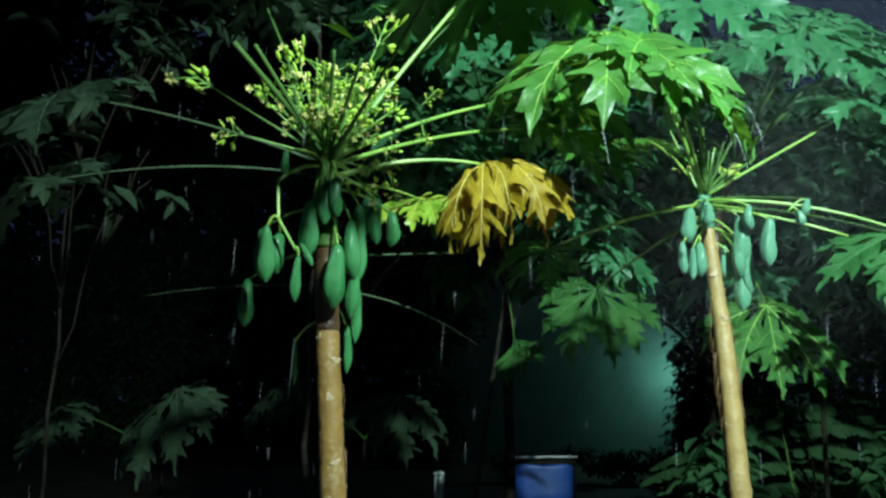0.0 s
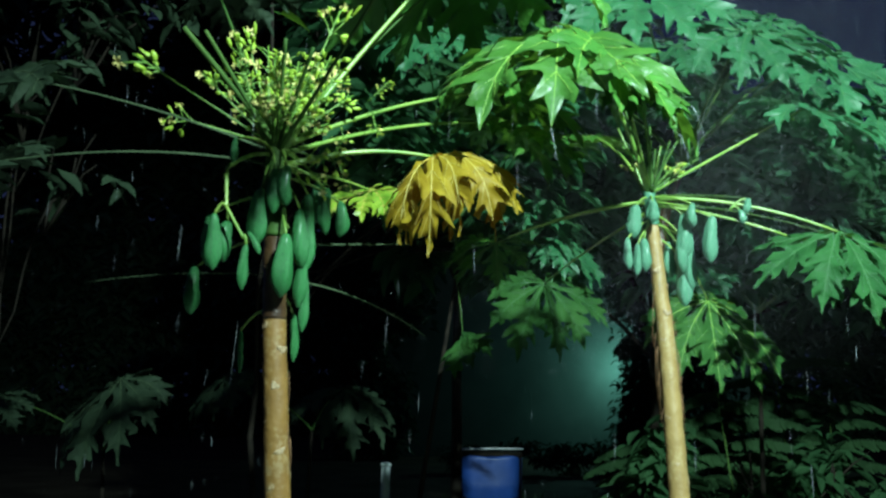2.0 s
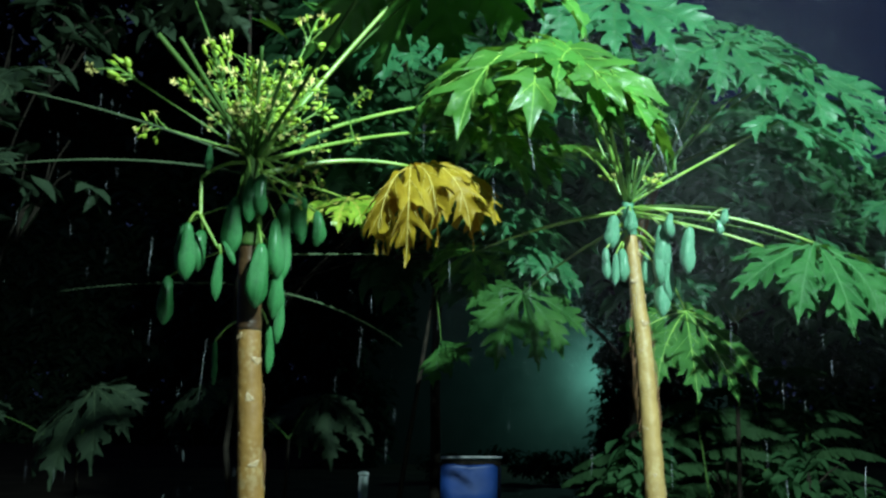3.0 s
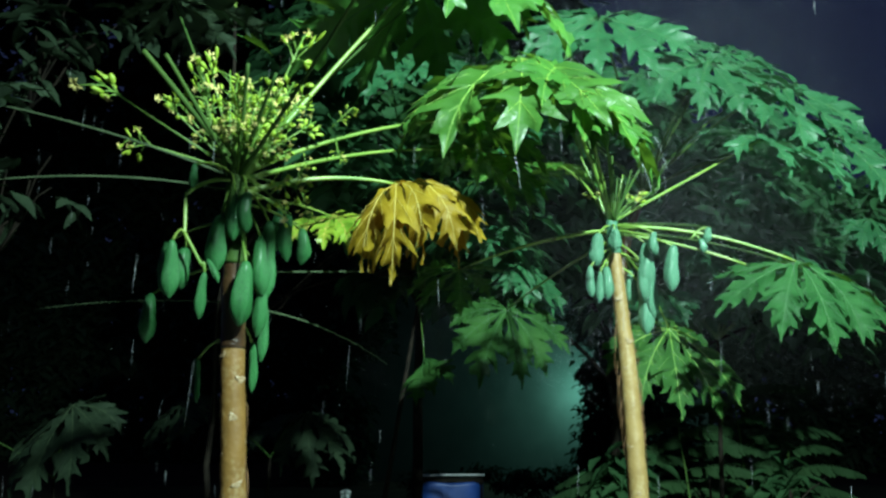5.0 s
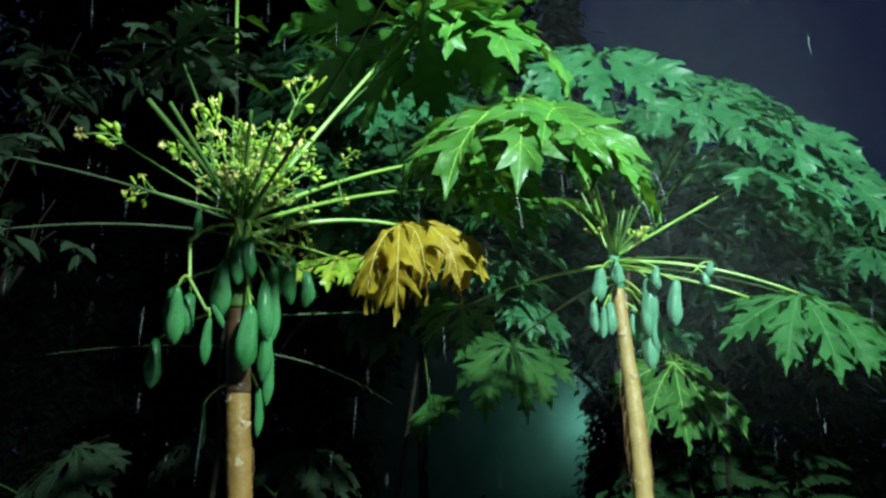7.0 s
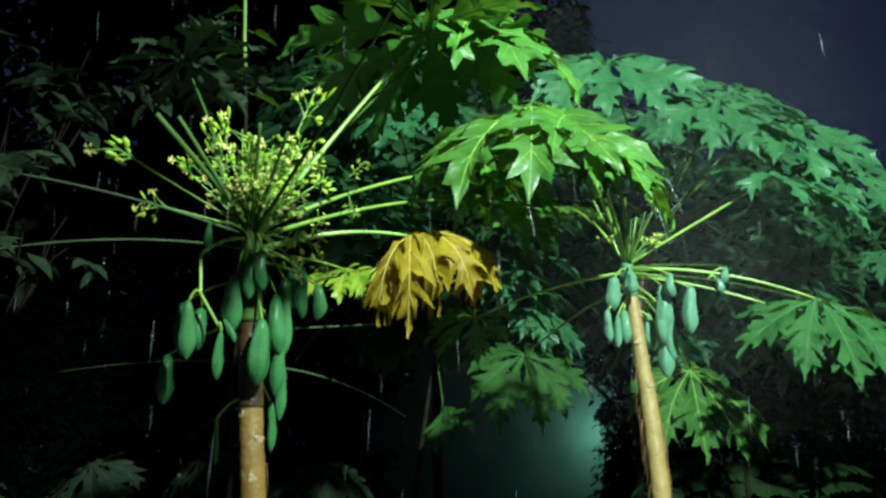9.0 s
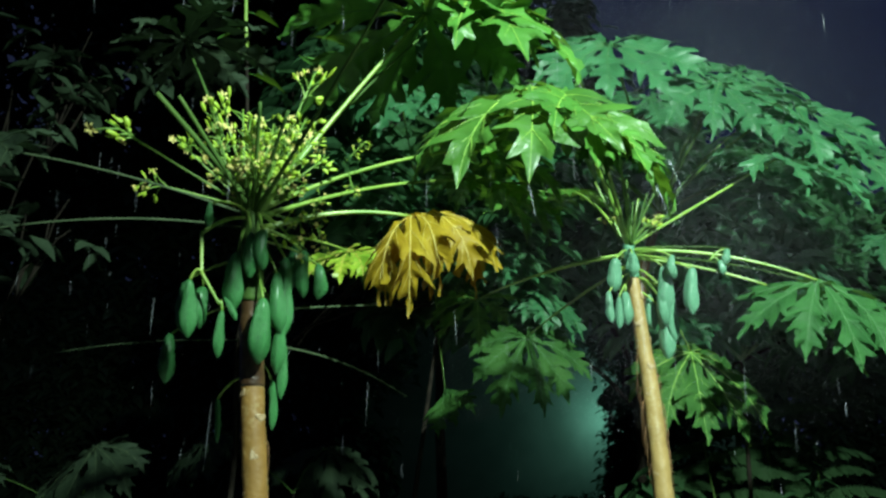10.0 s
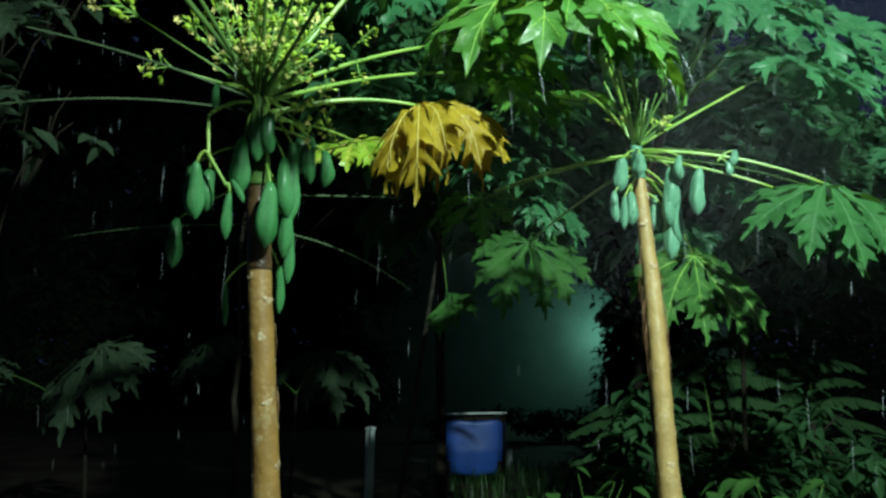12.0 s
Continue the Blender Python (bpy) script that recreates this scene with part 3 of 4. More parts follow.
# ---------- the papaya tree with the flowers and the yellow leaf ----------
def papaya_front():
    rng = random.Random(11)
    tree = thing("papaya_tree", (-0.36, 3.3, 0), "fruiting papaya tree with tan trunk, flowers and a yellow leaf", "tree", "papaya trees")
    axis = ((-0.36, 3.3, -0.03), (-0.385, 3.3, 0.5), (-0.41, 3.3, 1.04), (-0.44, 3.3, 1.5), (-0.462, 3.3, 1.81), (-0.48, 3.3, 2.2), (-0.49, 3.3, 2.5))
    part("trunk", trunk_mesh(axis, (0.057, 0.052, 0.047, 0.0445, 0.0425, 0.040, 0.028), 2.0), BARK, tree)

    def axis_at(z):
        for p, q in zip(axis, axis[1:]):
            if z <= q[2]:
                return Vector(p).lerp(Vector(q), (z - p[2]) / (q[2] - p[2]))
        return Vector(axis[-1])

    # the shadow band under the fruit, put on as a darker sleeve
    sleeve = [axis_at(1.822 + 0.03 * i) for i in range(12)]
    part("bark_sleeve", trunk_mesh(sleeve, [0.0438 - 0.0002 * i for i in range(12)], 2.0, n=24), BARK_DARK, tree, "wet bark sleeve darkened as the shade below the fruit")
    add_scars(tree, axis_at, 0.85, 2.15, 30, lambda z: 0.052 - 0.0055 * z, rng)
    stem = [axis_at(2.125 + 0.0375 * i) for i in range(11)]
    part("green_stem", trunk_mesh(stem, [0.0455 - 0.0011 * i for i in range(11)], 3.0, n=24), STALK_DARK, tree, "young green top of the stem")
    # fine root fibres down the side
    bm = bmesh.new()
    for _ in range(16):
        z = rng.uniform(0.9, 1.7)
        an = rng.uniform(-1.0, 1.6)
        c = axis_at(z) + Vector((math.cos(an), -abs(math.sin(an)) * 0.4, 0)) * 0.05
        tube(bm, [c, c + Vector((0.006, -0.004, -0.06)), c + Vector((0.003, -0.002, -rng.uniform(0.1, 0.2)))], (0.0012, 0.001, 0.0006), 4)
    tagged(part("root_fringe", bm, HAIR, tree), kind="stuff")

    crown = Vector((-0.49, 3.3, 2.47))
    lo = lambda z, dx=0.0, dy=0.0: Vector((-0.488 + dx, 3.3 + dy, z))
    # leaf whose stalk rises over the flowers; its blade spreads overhead
    add_leaf(tree, lo(2.46, 0.02), (0.17, 3.54, 3.42), (-0.95, -0.3, 0.0), (-0.12, 0.3, 1), 0.74, 0.02, 0.9, 9, 330, 21, LEAF, VEIN_MID, cup=0.08, thick=0.011, slim=1.1, shrink=0.75)
    add_stalk(tree, lo(2.48, 0.01), (-0.78, 3.0, 2.80), 0.0, 0.0115, 0.0095, STALK_DARK)
    top_leaf = add_leaf(tree, lo(2.49, 0.0, 0.03), (0.44, 3.72, 3.66), (0.75, -0.5, -0.1), (0.2, -0.42, 0.9), 0.70, 0.05, 1.2, 9, 310, 23, stalk=STALK_DARK, thick=0.006, cup=0.3)
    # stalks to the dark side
    add_leaf(tree, lo(2.45, -0.02), (-1.30, 2.85, 2.55), (-0.75, -0.3, -0.6), (-0.3, -0.45, 0.8), 0.50, 0.03, 1.3, 9, 290, 25, LEAF_SHADED, VEIN_SHADED, thick=0.0048, stalk=VEIN_SHADED)
    add_leaf(tree, lo(2.40, -0.02), (-1.42, 2.95, 2.27), (-0.8, -0.3, -0.5), (-0.5, -0.3, 0.8), 0.50, 0.05, 1.3, 9, 290, 26, LEAF_SHADED, VEIN_SHADED, thick=0.0045, stalk=VEIN_SHADED)
    # stalks to the light side
    add_leaf(tree, lo(2.47, 0.02), (0.42, 3.85, 2.92), (0.6, 0.4, -0.4), (0.2, -0.1, 1), 0.50, 0.05, 1.2, 9, 300, 27, thick=0.0095)
    add_leaf(tree, lo(2.44, 0.02), (0.46, 4.0, 2.82), (0.8, 0.2, -0.5), (0.3, -0.2, 1), 0.48, 0.05, 1.4, 9, 300, 28, thick=0.009)
    # the yellow leaf, hanging like an umbrella
    add_leaf(tree, lo(2.40, 0.03, 0.02), (0.105, 3.50, 2.505), (0.9, -0.3, 0.4), (-0.35, -0.15, 1), 0.52, 0.04, 5.0, 11, 270, 29, LEAF_YELLOW, VEIN_YELLOW,
             label="yellowing papaya leaf hanging limp", fold=0.2, cup=0.1, slim=0.92, shrink=0.75, loose=1.6)
    add_leaf(tree, lo(2.38, 0.03, 0.02), (-0.15, 3.66, 2.40), (-0.8, -0.5, -0.25), (-0.25, -0.45, 1), 0.31, 0.02, 1.4, 7, 250, 30, LEAF_LIME, VEIN_YELLOW,
             label="lime green young papaya leaf", thick=0.006)
    # old leafless stubs
    add_stalk(tree, lo(2.46), (-0.71, 3.02, 2.80), 0.0, 0.010, 0.007, STALK_DARK)
    # a leaf above the view, added to shade the crown base and fruit
    add_leaf(tree, lo(2.46, 0.02, -0.03), (0.12, 2.43, 3.08), (0.5, -0.7, 0.0), (0.0, 0.0, 1), 0.31, -0.02, 0.7, 11, 330, 32, LEAF, VEIN_MID, STALK_DARK, thick=0.008, cup=0.1, slim=1.15)
    # the leaf that hangs above the flowers, with shade put into its colour
    add_leaf(tree, lo(2.46, -0.01, 0.03), (-0.84, 3.55, 3.28), (0.8, -0.45, -0.1), (-0.15, 0.2, 1), 0.46, 0.02, 0.9, 9, 310, 31, LEAF_SHADED, VEIN_SHADED, STALK_DARK, thick=0.008, cup=0.1)
    add_stalk(tree, lo(2.48), (-0.43, 3.02, 2.78), 0.0, 0.009, 0.006, STALK_DARK)
    add_stalk(tree, lo(2.46), (-0.33, 3.0, 2.74), 0.0, 0.009, 0.006, STALK_DARK)
    # long low stalks behind
    add_stalk(tree, lo(1.98, 0.0, 0.03), (0.10, 4.2, 1.84), 0.05, 0.004, 0.002, VEIN_SHADED)
    add_stalk(tree, lo(1.99, 0.0, 0.03), (-1.35, 3.8, 2.0), 0.02, 0.0032, 0.0018, VEIN_SHADED)
    add_stalk(tree, lo(2.1, 0.02, 0.02), (0.02, 3.9, 2.22), 0.0, 0.0045, 0.0025, VEIN_SHADED)
    # growing tip
    bm = bmesh.new()
    for k in range(7):
        an = k * 0.9
        b = crown + Vector((0.03 * math.cos(an), 0.03 * math.sin(an), 0.02))
        tube(bm, [crown, b + UP * 0.05, b + Vector((0.03 * math.cos(an), 0.03 * math.sin(an), 0.10 + 0.02 * (k % 3)))], (0.02, 0.011, 0.003), 7)
    part("growing_tip", bm, STALK, tree)

    # flowers
    kinds = [panicle_meshes(s, 0.34, 0.35, 13) for s in (5, 6, 7, 8, 9)]
    long_kinds = [panicle_meshes(s, 0.34, 0.78, 7) for s in (10, 12)]
    for i in range(34):
        an = i * 2.4 + rng.uniform(-0.6, 0.6)
        tilt = 0.05 + rng.uniform(0.5, 0.95) * (i / 34) ** 0.8
        way = Vector((math.cos(an) * math.sin(tilt) + 0.10, math.sin(an) * math.sin(tilt) * 0.8 - 0.08, math.cos(tilt) + 0.12))
        add_panicle(tree, rng.choice(kinds), crown + Vector((0.025 * math.cos(an), 0.025 * math.sin(an), rng.uniform(-0.05, 0.04))), way, rng.uniform(0.5, 1.35), rng.uniform(0, 360))
    for way, scale in (((-0.50, -0.2, 0.27), 1.75), ((-0.42, -0.15, 0.36), 1.1), ((0.24, 0.0, 0.56), 1.75), ((-0.42, -0.1, 0.10), 1.15), ((-0.16, 0, 0.5), 1.4), ((0.32, 0.1, 0.30), 1.1)):
        add_panicle(tree, rng.choice(long_kinds), crown, way, scale, rng.uniform(0, 360))
    for way, scale in (((0.35, 0.05, -0.06), 0.8), ((0.25, -0.1, -0.16), 0.8)):
        add_panicle(tree, rng.choice(kinds), crown, way, scale, rng.uniform(0, 360))
    for p, way in (((-0.16, 3.42, 2.70), (0.3, -0.1, 0.3)), ((-0.14, 3.45, 2.66), (0.1, -0.2, -0.8)), ((-0.26, 3.42, 2.44), (0.2, -0.2, -0.7)), ((-0.3, 3.4, 2.46), (0.3, -0.3, 0.2))):
        add_panicle(tree, rng.choice(kinds), p, way, 0.35, rng.uniform(0, 360))

    # fruit: place of the top, length and radius
    meshes = [fruit_mesh(s, FRUIT) for s in (1, 2, 3, 4)]
    hung = ((-0.52, 3.22, 2.29, 0.22, 0.037), (-0.43, 3.2, 2.37, 0.15, 0.029), (-0.42, 3.2, 2.12, 0.23, 0.040), (-0.36, 3.3, 2.29, 0.30, 0.036),
            (-0.36, 3.36, 1.98, 0.20, 0.019), (-0.40, 3.33, 1.85, 0.18, 0.017), (-0.34, 3.42, 2.37, 0.17, 0.028), (-0.25, 3.4, 2.29, 0.14, 0.028),
            (-0.81, 3.5, 2.04, 0.19, 0.032), (-0.62, 3.5, 1.80, 0.17, 0.012), (-0.60, 3.1, 2.44, 0.09, 0.015), (-0.47, 3.2, 2.36, 0.17, 0.026), (-0.38, 3.24, 2.22, 0.22, 0.031), (-0.30, 3.36, 2.33, 0.18, 0.027), (-0.72, 3.3, 2.2, 0.17, 0.028), (-0.37, 3.25, 2.06, 0.2, 0.026))
    for i, (x, y, z, ln, r) in enumerate(hung):
        from_z = min(z + rng.uniform(0.05, 0.14), 2.46)
        add_fruit(tree, meshes[i % 4], x, y, z, ln, r, axis_at(from_z) + Vector((0.02 if x > -0.45 else -0.02, -0.02, 0)), rng, 4)
    # the forked fruit stem
    add_stalk(tree, lo(2.43, -0.02, -0.03), (-0.635, 3.15, 2.34), 0.02, 0.008, 0.0065, name="fruit_stalk")
    add_stalk(tree, (-0.635, 3.15, 2.345), (-0.62, 3.12, 2.19), 0.0, 0.0065, 0.006, name="fruit_stalk")
    add_stalk(tree, (-0.62, 3.12, 2.195), (-0.55, 3.1, 2.08), 0.0, 0.006, 0.005, name="fruit_stalk")
    for i, (x, y, z, ln, r) in enumerate(((-0.66, 3.12, 2.17, 0.20, 0.030), (-0.63, 3.2, 2.16, 0.15, 0.029), (-0.69, 3.2, 2.16, 0.17, 0.027))):
        add_fruit(tree, meshes[i], x, y, z, ln, r, (-0.622, 3.12, 2.20), rng, 5)
    add_fruit(tree, meshes[3], -0.54, 3.1, 2.06, 0.16, 0.019, (-0.55, 3.1, 2.085), rng, 3)
    m = pose(-0.535, 3.1, 2.105, 0, -28, 0) @ Matrix.Diagonal((0.012, 0.012, 0.09, 1))
    shared_part("papaya_fruit", meshes[0], m, tree, "small young papaya fruit")
    return top_leaf


DRIPPING = [papaya_front()]


# ---------- the second papaya tree ----------
def papaya_second():
    rng = random.Random(17)
    tree = thing("papaya_tree", (1.42, 4.3, 0), "slanting papaya tree with pale green fruit under its crown", "tree", "papaya trees")
    axis = ((1.42, 4.28, -0.03), (1.37, 4.3, 0.6), (1.335, 4.32, 0.95), (1.315, 4.35, 1.45), (1.30, 4.38, 1.85), (1.262, 4.4, 2.3), (1.235, 4.4, 2.62))
    part("trunk", trunk_mesh(axis, (0.060, 0.054, 0.050, 0.046, 0.042, 0.034, 0.026), 5.0), BARK_PALE, tree)

    def axis_at(z):
        for p, q in zip(axis, axis[1:]):
            if z <= q[2]:
                return Vector(p).lerp(Vector(q), (z - p[2]) / (q[2] - p[2]))
        return Vector(axis[-1])

    stem = [axis_at(2.44 + 0.02 * i) for i in range(10)]
    part("green_stem", trunk_mesh(stem, [0.034 - 0.0004 * i for i in range(10)], 3.0, n=20), FRUIT_PALE, tree, "young green top of the stem")
    add_scars(tree, axis_at, 0.85, 2.4, 34, lambda z: 0.058 - 0.009 * z, rng)
    bm = bmesh.new()
    for _ in range(34):
        z = rng.uniform(1.5, 2.1)
        an = rng.uniform(-1.2, 1.2) if rng.random() < 0.7 else rng.uniform(2.4, 3.6)
        c = axis_at(z) + Vector((math.cos(an), -abs(math.sin(an)) * 0.5, 0)) * 0.05
        o = Vector((math.cos(an), -0.2, 0))
        tube(bm, [c, c + o * rng.uniform(0.004, 0.014) - UP * 0.05, c + o * rng.uniform(0, 0.018) - UP * rng.uniform(0.1, 0.22)], (0.0014, 0.0012, 0.0007), 4)
    tagged(part("root_fringe", bm, HAIR, tree), kind="stuff")
    c = Vector((1.24, 4.4, 2.6))
    # the bright leaf that leans towards the house
    bright = add_leaf(tree, c, (0.62, 3.55, 3.09), (-0.2, -0.85, -0.2), (-0.02, -0.3, 0.95), 0.80, 0.16, 1.4, 11, 315, 41, LEAF_WET, thick=0.012, cup=0.22, shrink=0.85, slim=0.84)
    add_leaf(tree, c + Vector((0.02, 0, -0.02)), (2.11, 4.2, 2.39), (0.1, -0.8, -0.35), (0.0, -0.42, 0.9), 0.57, 0.05, 1.8, 9, 320, 42, LEAF_DEEP, VEIN_MID, cup=0.25, loose=2.2, slim=0.92)
    add_leaf(tree, c + Vector((0.03, 0.02, -0.04)), (2.50, 4.7, 2.42), (0.4, -0.8, -0.3), (0.1, -0.5, 0.9), 0.56, 0.05, 1.8, 9, 310, 53, LEAF_DEEP, VEIN_MID, STALK_DARK, thick=0.004, cup=0.25, loose=1.6)
    add_stalk(tree, c + Vector((0.02, -0.02, -0.06)), (1.86, 4.22, 2.37), 0.02, 0.008, 0.006)
    add_leaf(tree, c + Vector((0.02, 0, 0.02)), (2.16, 4.6, 3.16), (0.75, -0.3, -0.1), (0.25, -0.35, 0.95), 0.62, 0.0, 1.0, 9, 300, 43, LEAF_FAR, VEIN_MID, thick=0.009)
    add_leaf(tree, c + Vector((-0.02, 0.0, -0.1)), (0.95, 6.0, 2.35), (0.12, -0.7, -0.7), (0.0, -0.8, 0.65), 0.60, 0.02, 1.2, 9, 300, 44, LEAF_OLIVE, VEIN_MID, slim=0.95, thick=0.009, loose=0.5, cup=0.2)
    add_leaf(tree, c + Vector((0.03, 0.03, -0.12)), (1.70, 4.9, 2.12), (0.55, -0.6, -0.5), (0.15, -0.65, 0.75), 0.60, 0.06, 1.4, 9, 290, 52, LEAF_OLIVE, slim=1.05, thick=0.008, loose=0.6, cup=0.25)
    add_leaf(tree, c + Vector((0, 0.02, 0)), (1.05, 5.2, 3.15), (-0.3, 0.6, 0), (0, -0.25, 1), 0.55, 0.1, 0.8, 9, 300, 46)
    add_leaf(tree, c + Vector((-0.01, -0.02, 0.02)), (0.80, 3.52, 3.03), (0.75, -0.3, -0.6), (0.5, -0.45, 0.8), 0.66, 0.1, 1.5, 7, 170, 47, thick=0.008, slim=1.1)
    add_leaf(tree, c + Vector((0, -0.02, 0.01)), (1.10, 4.0, 3.03), (0.2, -0.7, -0.5), (0.1, -0.4, 0.9), 0.34, 0.04, 2.0, 7, 260, 49, LEAF_OLIVE, VEIN_MID, STALK_DARK, thick=0.009)
    add_leaf(tree, c + Vector((-0.02, 0, -0.04)), (0.50, 4.9, 2.42), (-0.6, -0.3, -0.5), (-0.2, -0.6, 0.8), 0.36, 0.03, 1.1, 7, 270, 48, thick=0.007)
    for p, stalk in (((1.10, 4.2, 2.90), STALK_DARK), ((1.36, 4.3, 2.86), STALK_DARK), ((1.50, 4.4, 2.80), STALK_DARK), ((1.22, 4.3, 2.93), STALK_DARK)):
        add_stalk(tree, c, p, 0.01, 0.010, 0.005, stalk)
    add_stalk(tree, c + Vector((0, 0.02, 0)), (1.98, 4.9, 2.72), 0.01, 0.005, 0.003, STALK_DARK)
    add_stalk(tree, c + Vector((0, 0.02, -0.03)), (0.5, 4.3, 2.34), 0.03, 0.008, 0.004)
    for k in range(9):
        an = 0.5 + 2.4 * k
        tip = c + Vector((math.cos(an) * rng.uniform(0.08, 0.2) - 0.05, math.sin(an) * 0.15 - 0.05, rng.uniform(0.2, 0.42)))
        add_stalk(tree, c + Vector((0.02 * math.cos(an), 0.02 * math.sin(an), 0)), tip, 0.01, 0.007, 0.0035, STALK if k % 3 == 0 else STALK_DARK)
    # flower sprigs in the crown
    kinds = [panicle_meshes(s, 0.2) for s in (15, 16)]
    for i in range(2):
        an = i * 2.4
        add_panicle(tree, kinds[i % 2], c, (math.cos(an) * 0.5, math.sin(an) * 0.5, 0.8), rng.uniform(0.7, 1.1), rng.uniform(0, 360))
    meshes = [fruit_mesh(s, FRUIT_PALE) for s in (6, 7, 8)]
    hung = ((1.14, 4.3, 2.52, 0.17, 0.037), (1.09, 4.28, 2.35, 0.16, 0.023), (1.15, 4.32, 2.33, 0.16, 0.021), (1.19, 4.35, 2.36, 0.17, 0.029),
            (1.38, 4.30, 2.48, 0.24, 0.043), (1.375, 4.33, 2.26, 0.24, 0.040), (1.41, 4.3, 2.33, 0.23, 0.030), (1.47, 4.15, 2.44, 0.23, 0.038),
            (1.335, 4.40, 2.36, 0.19, 0.030), (1.22, 4.28, 2.54, 0.11, 0.028), (1.36, 4.3, 2.38, 0.2, 0.032), (1.40, 4.22, 2.52, 0.12, 0.026))
    for i, (x, y, z, ln, r) in enumerate(hung):
        add_fruit(tree, meshes[i % 3], x, y, z, ln, r, axis_at(min(z + 0.12, 2.58)), rng, 5)
    # two small fruit that hang from the side stalk
    side = Vector((1.60, 4.26, 2.50))
    for x, z, ln in ((1.645, 2.50, 0.075), (1.69, 2.56, 0.085)):
        add_fruit(tree, meshes[0], x, 4.25, z, ln, 0.02, side, rng, 12)
    return bright


DRIPPING.append(papaya_second())


# ---------- papaya trees behind ----------
def papaya_behind():
    rng = random.Random(23)
    tree = thing("papaya_tree", (1.86, 5.9, 0), "tall papaya tree behind with wide wet bluish green leaves", "tree", "papaya trees")
    part("trunk", trunk_mesh(((1.86, 5.9, -0.03), (1.79, 5.9, 1.2), (1.735, 5.9, 2.1), (1.74, 5.88, 2.7), (1.88, 5.8, 3.2)), (0.055, 0.05, 0.044, 0.038, 0.032), 8.0), BARK_DARK, tree)
    c = Vector((1.88, 5.8, 3.18))
    for k, (place, axis, size) in enumerate((((1.34, 4.9, 3.93), (-0.2, -0.85, -0.3), 0.60), ((1.98, 4.85, 3.66), (0.2, -0.8, -0.35), 0.55), ((2.45, 4.9, 3.55), (0.5, -0.6, -0.4), 0.60),
                                             ((2.78, 4.9, 3.25), (0.7, -0.5, -0.4), 0.60), ((2.72, 6.0, 3.9), (0.9, 0, -0.1), 0.60), ((1.3, 6.4, 3.9), (-0.5, 0.6, 0), 0.6),
                                             ((2.3, 5.3, 3.95), (0.4, -0.7, -0.1), 0.5), ((1.86, 5.8, 3.98), (0.0, -0.8, -0.35), 0.48), ((1.0, 5.6, 3.6), (-0.8, -0.3, -0.2), 0.5))):
        add_leaf(tree, c, Vector(place) + UP * 0.06, axis, (axis[0] * 0.35, -0.75, 0.8), size * 1.14, 0.08, 1.0, 9, 300, 60 + k, LEAF_FAR, VEIN_MID, stalk=STALK_DARK)


papaya_behind()


def papaya_young(place, crown, leaves, seed, label, leaf, lobes=9, spread=300):
    tree = thing("papaya_tree", place, label, "tree", "papaya trees")
    p, c = Vector(place), Vector(crown)
    part("trunk", trunk_mesh((p - UP * 0.03, p.lerp(c, 0.4), p.lerp(c, 0.8), c), (0.022, 0.02, 0.016, 0.012), seed), TWIG, tree)
    for k, (at, axis, size) in enumerate(leaves):
        add_leaf(tree, c, at, axis, (axis[0] * 0.4, -0.5, 0.9), size, 0.08, 1.3, lobes, spread, seed * 10 + k, leaf, VEIN_SHADED if leaf is LEAF_SHADED else VEIN_MID, STALK_DARK, thick=0.007, cup=0.3)
    return tree


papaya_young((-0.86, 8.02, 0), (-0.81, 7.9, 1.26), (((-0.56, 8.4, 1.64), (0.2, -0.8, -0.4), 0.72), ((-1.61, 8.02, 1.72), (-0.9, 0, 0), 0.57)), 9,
             "young papaya plant with leaves coloured dark for shade", LEAF_SHADED)
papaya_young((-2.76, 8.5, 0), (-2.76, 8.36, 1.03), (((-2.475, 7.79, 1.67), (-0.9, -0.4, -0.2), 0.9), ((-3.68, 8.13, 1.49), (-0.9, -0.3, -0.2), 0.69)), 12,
             "young papaya plant with leaves coloured for deep shade", LEAF_SHADED)
papaya_young((2.9, 7.2, 0), (2.9, 7.1, 2.3), (((2.55, 6.3, 3.05), (-0.3, -0.8, -0.4), 0.5), ((3.1, 6.2, 2.95), (0.2, -0.8, -0.4), 0.55), ((3.6, 6.4, 2.75), (0.6, -0.7, -0.4), 0.55), ((2.2, 6.5, 2.6), (-0.6, -0.6, -0.4), 0.5), ((3.9, 6.4, 3.2), (0.5, -0.7, -0.3), 0.5), ((2.9, 6.3, 3.5), (0.1, -0.8, -0.3), 0.5)), 14,
             "papaya tree half lost in the dark behind", LEAF_FAR)
behind = papaya_young((0.02, 7.0, 0), (0.40, 6.85, 2.6), (((0.75, 5.9, 3.0), (0.2, -0.8, -0.4), 0.45), ((1.1, 6.1, 2.7), (0.6, -0.7, -0.4), 0.45), ((0.2, 6.0, 3.5), (-0.3, -0.8, -0.3), 0.5), ((0.9, 6.2, 3.7), (0.5, -0.7, -0.3), 0.5), ((0.45, 6.2, 4.3), (0.0, -0.8, -0.3), 0.5)), 15,
             "papaya tree standing behind the flowering one", LEAF_FAR)
add_leaf(behind, (0.38, 6.85, 2.5), (0.42, 6.5, 2.04), (0.55, -0.2, -0.85), (-0.5, -0.45, 0.6), 0.46, 0.05, 0.6, 3, 50, 156, LEAF_OLIVE, VEIN_MID, STALK_DARK, thick=0.006)
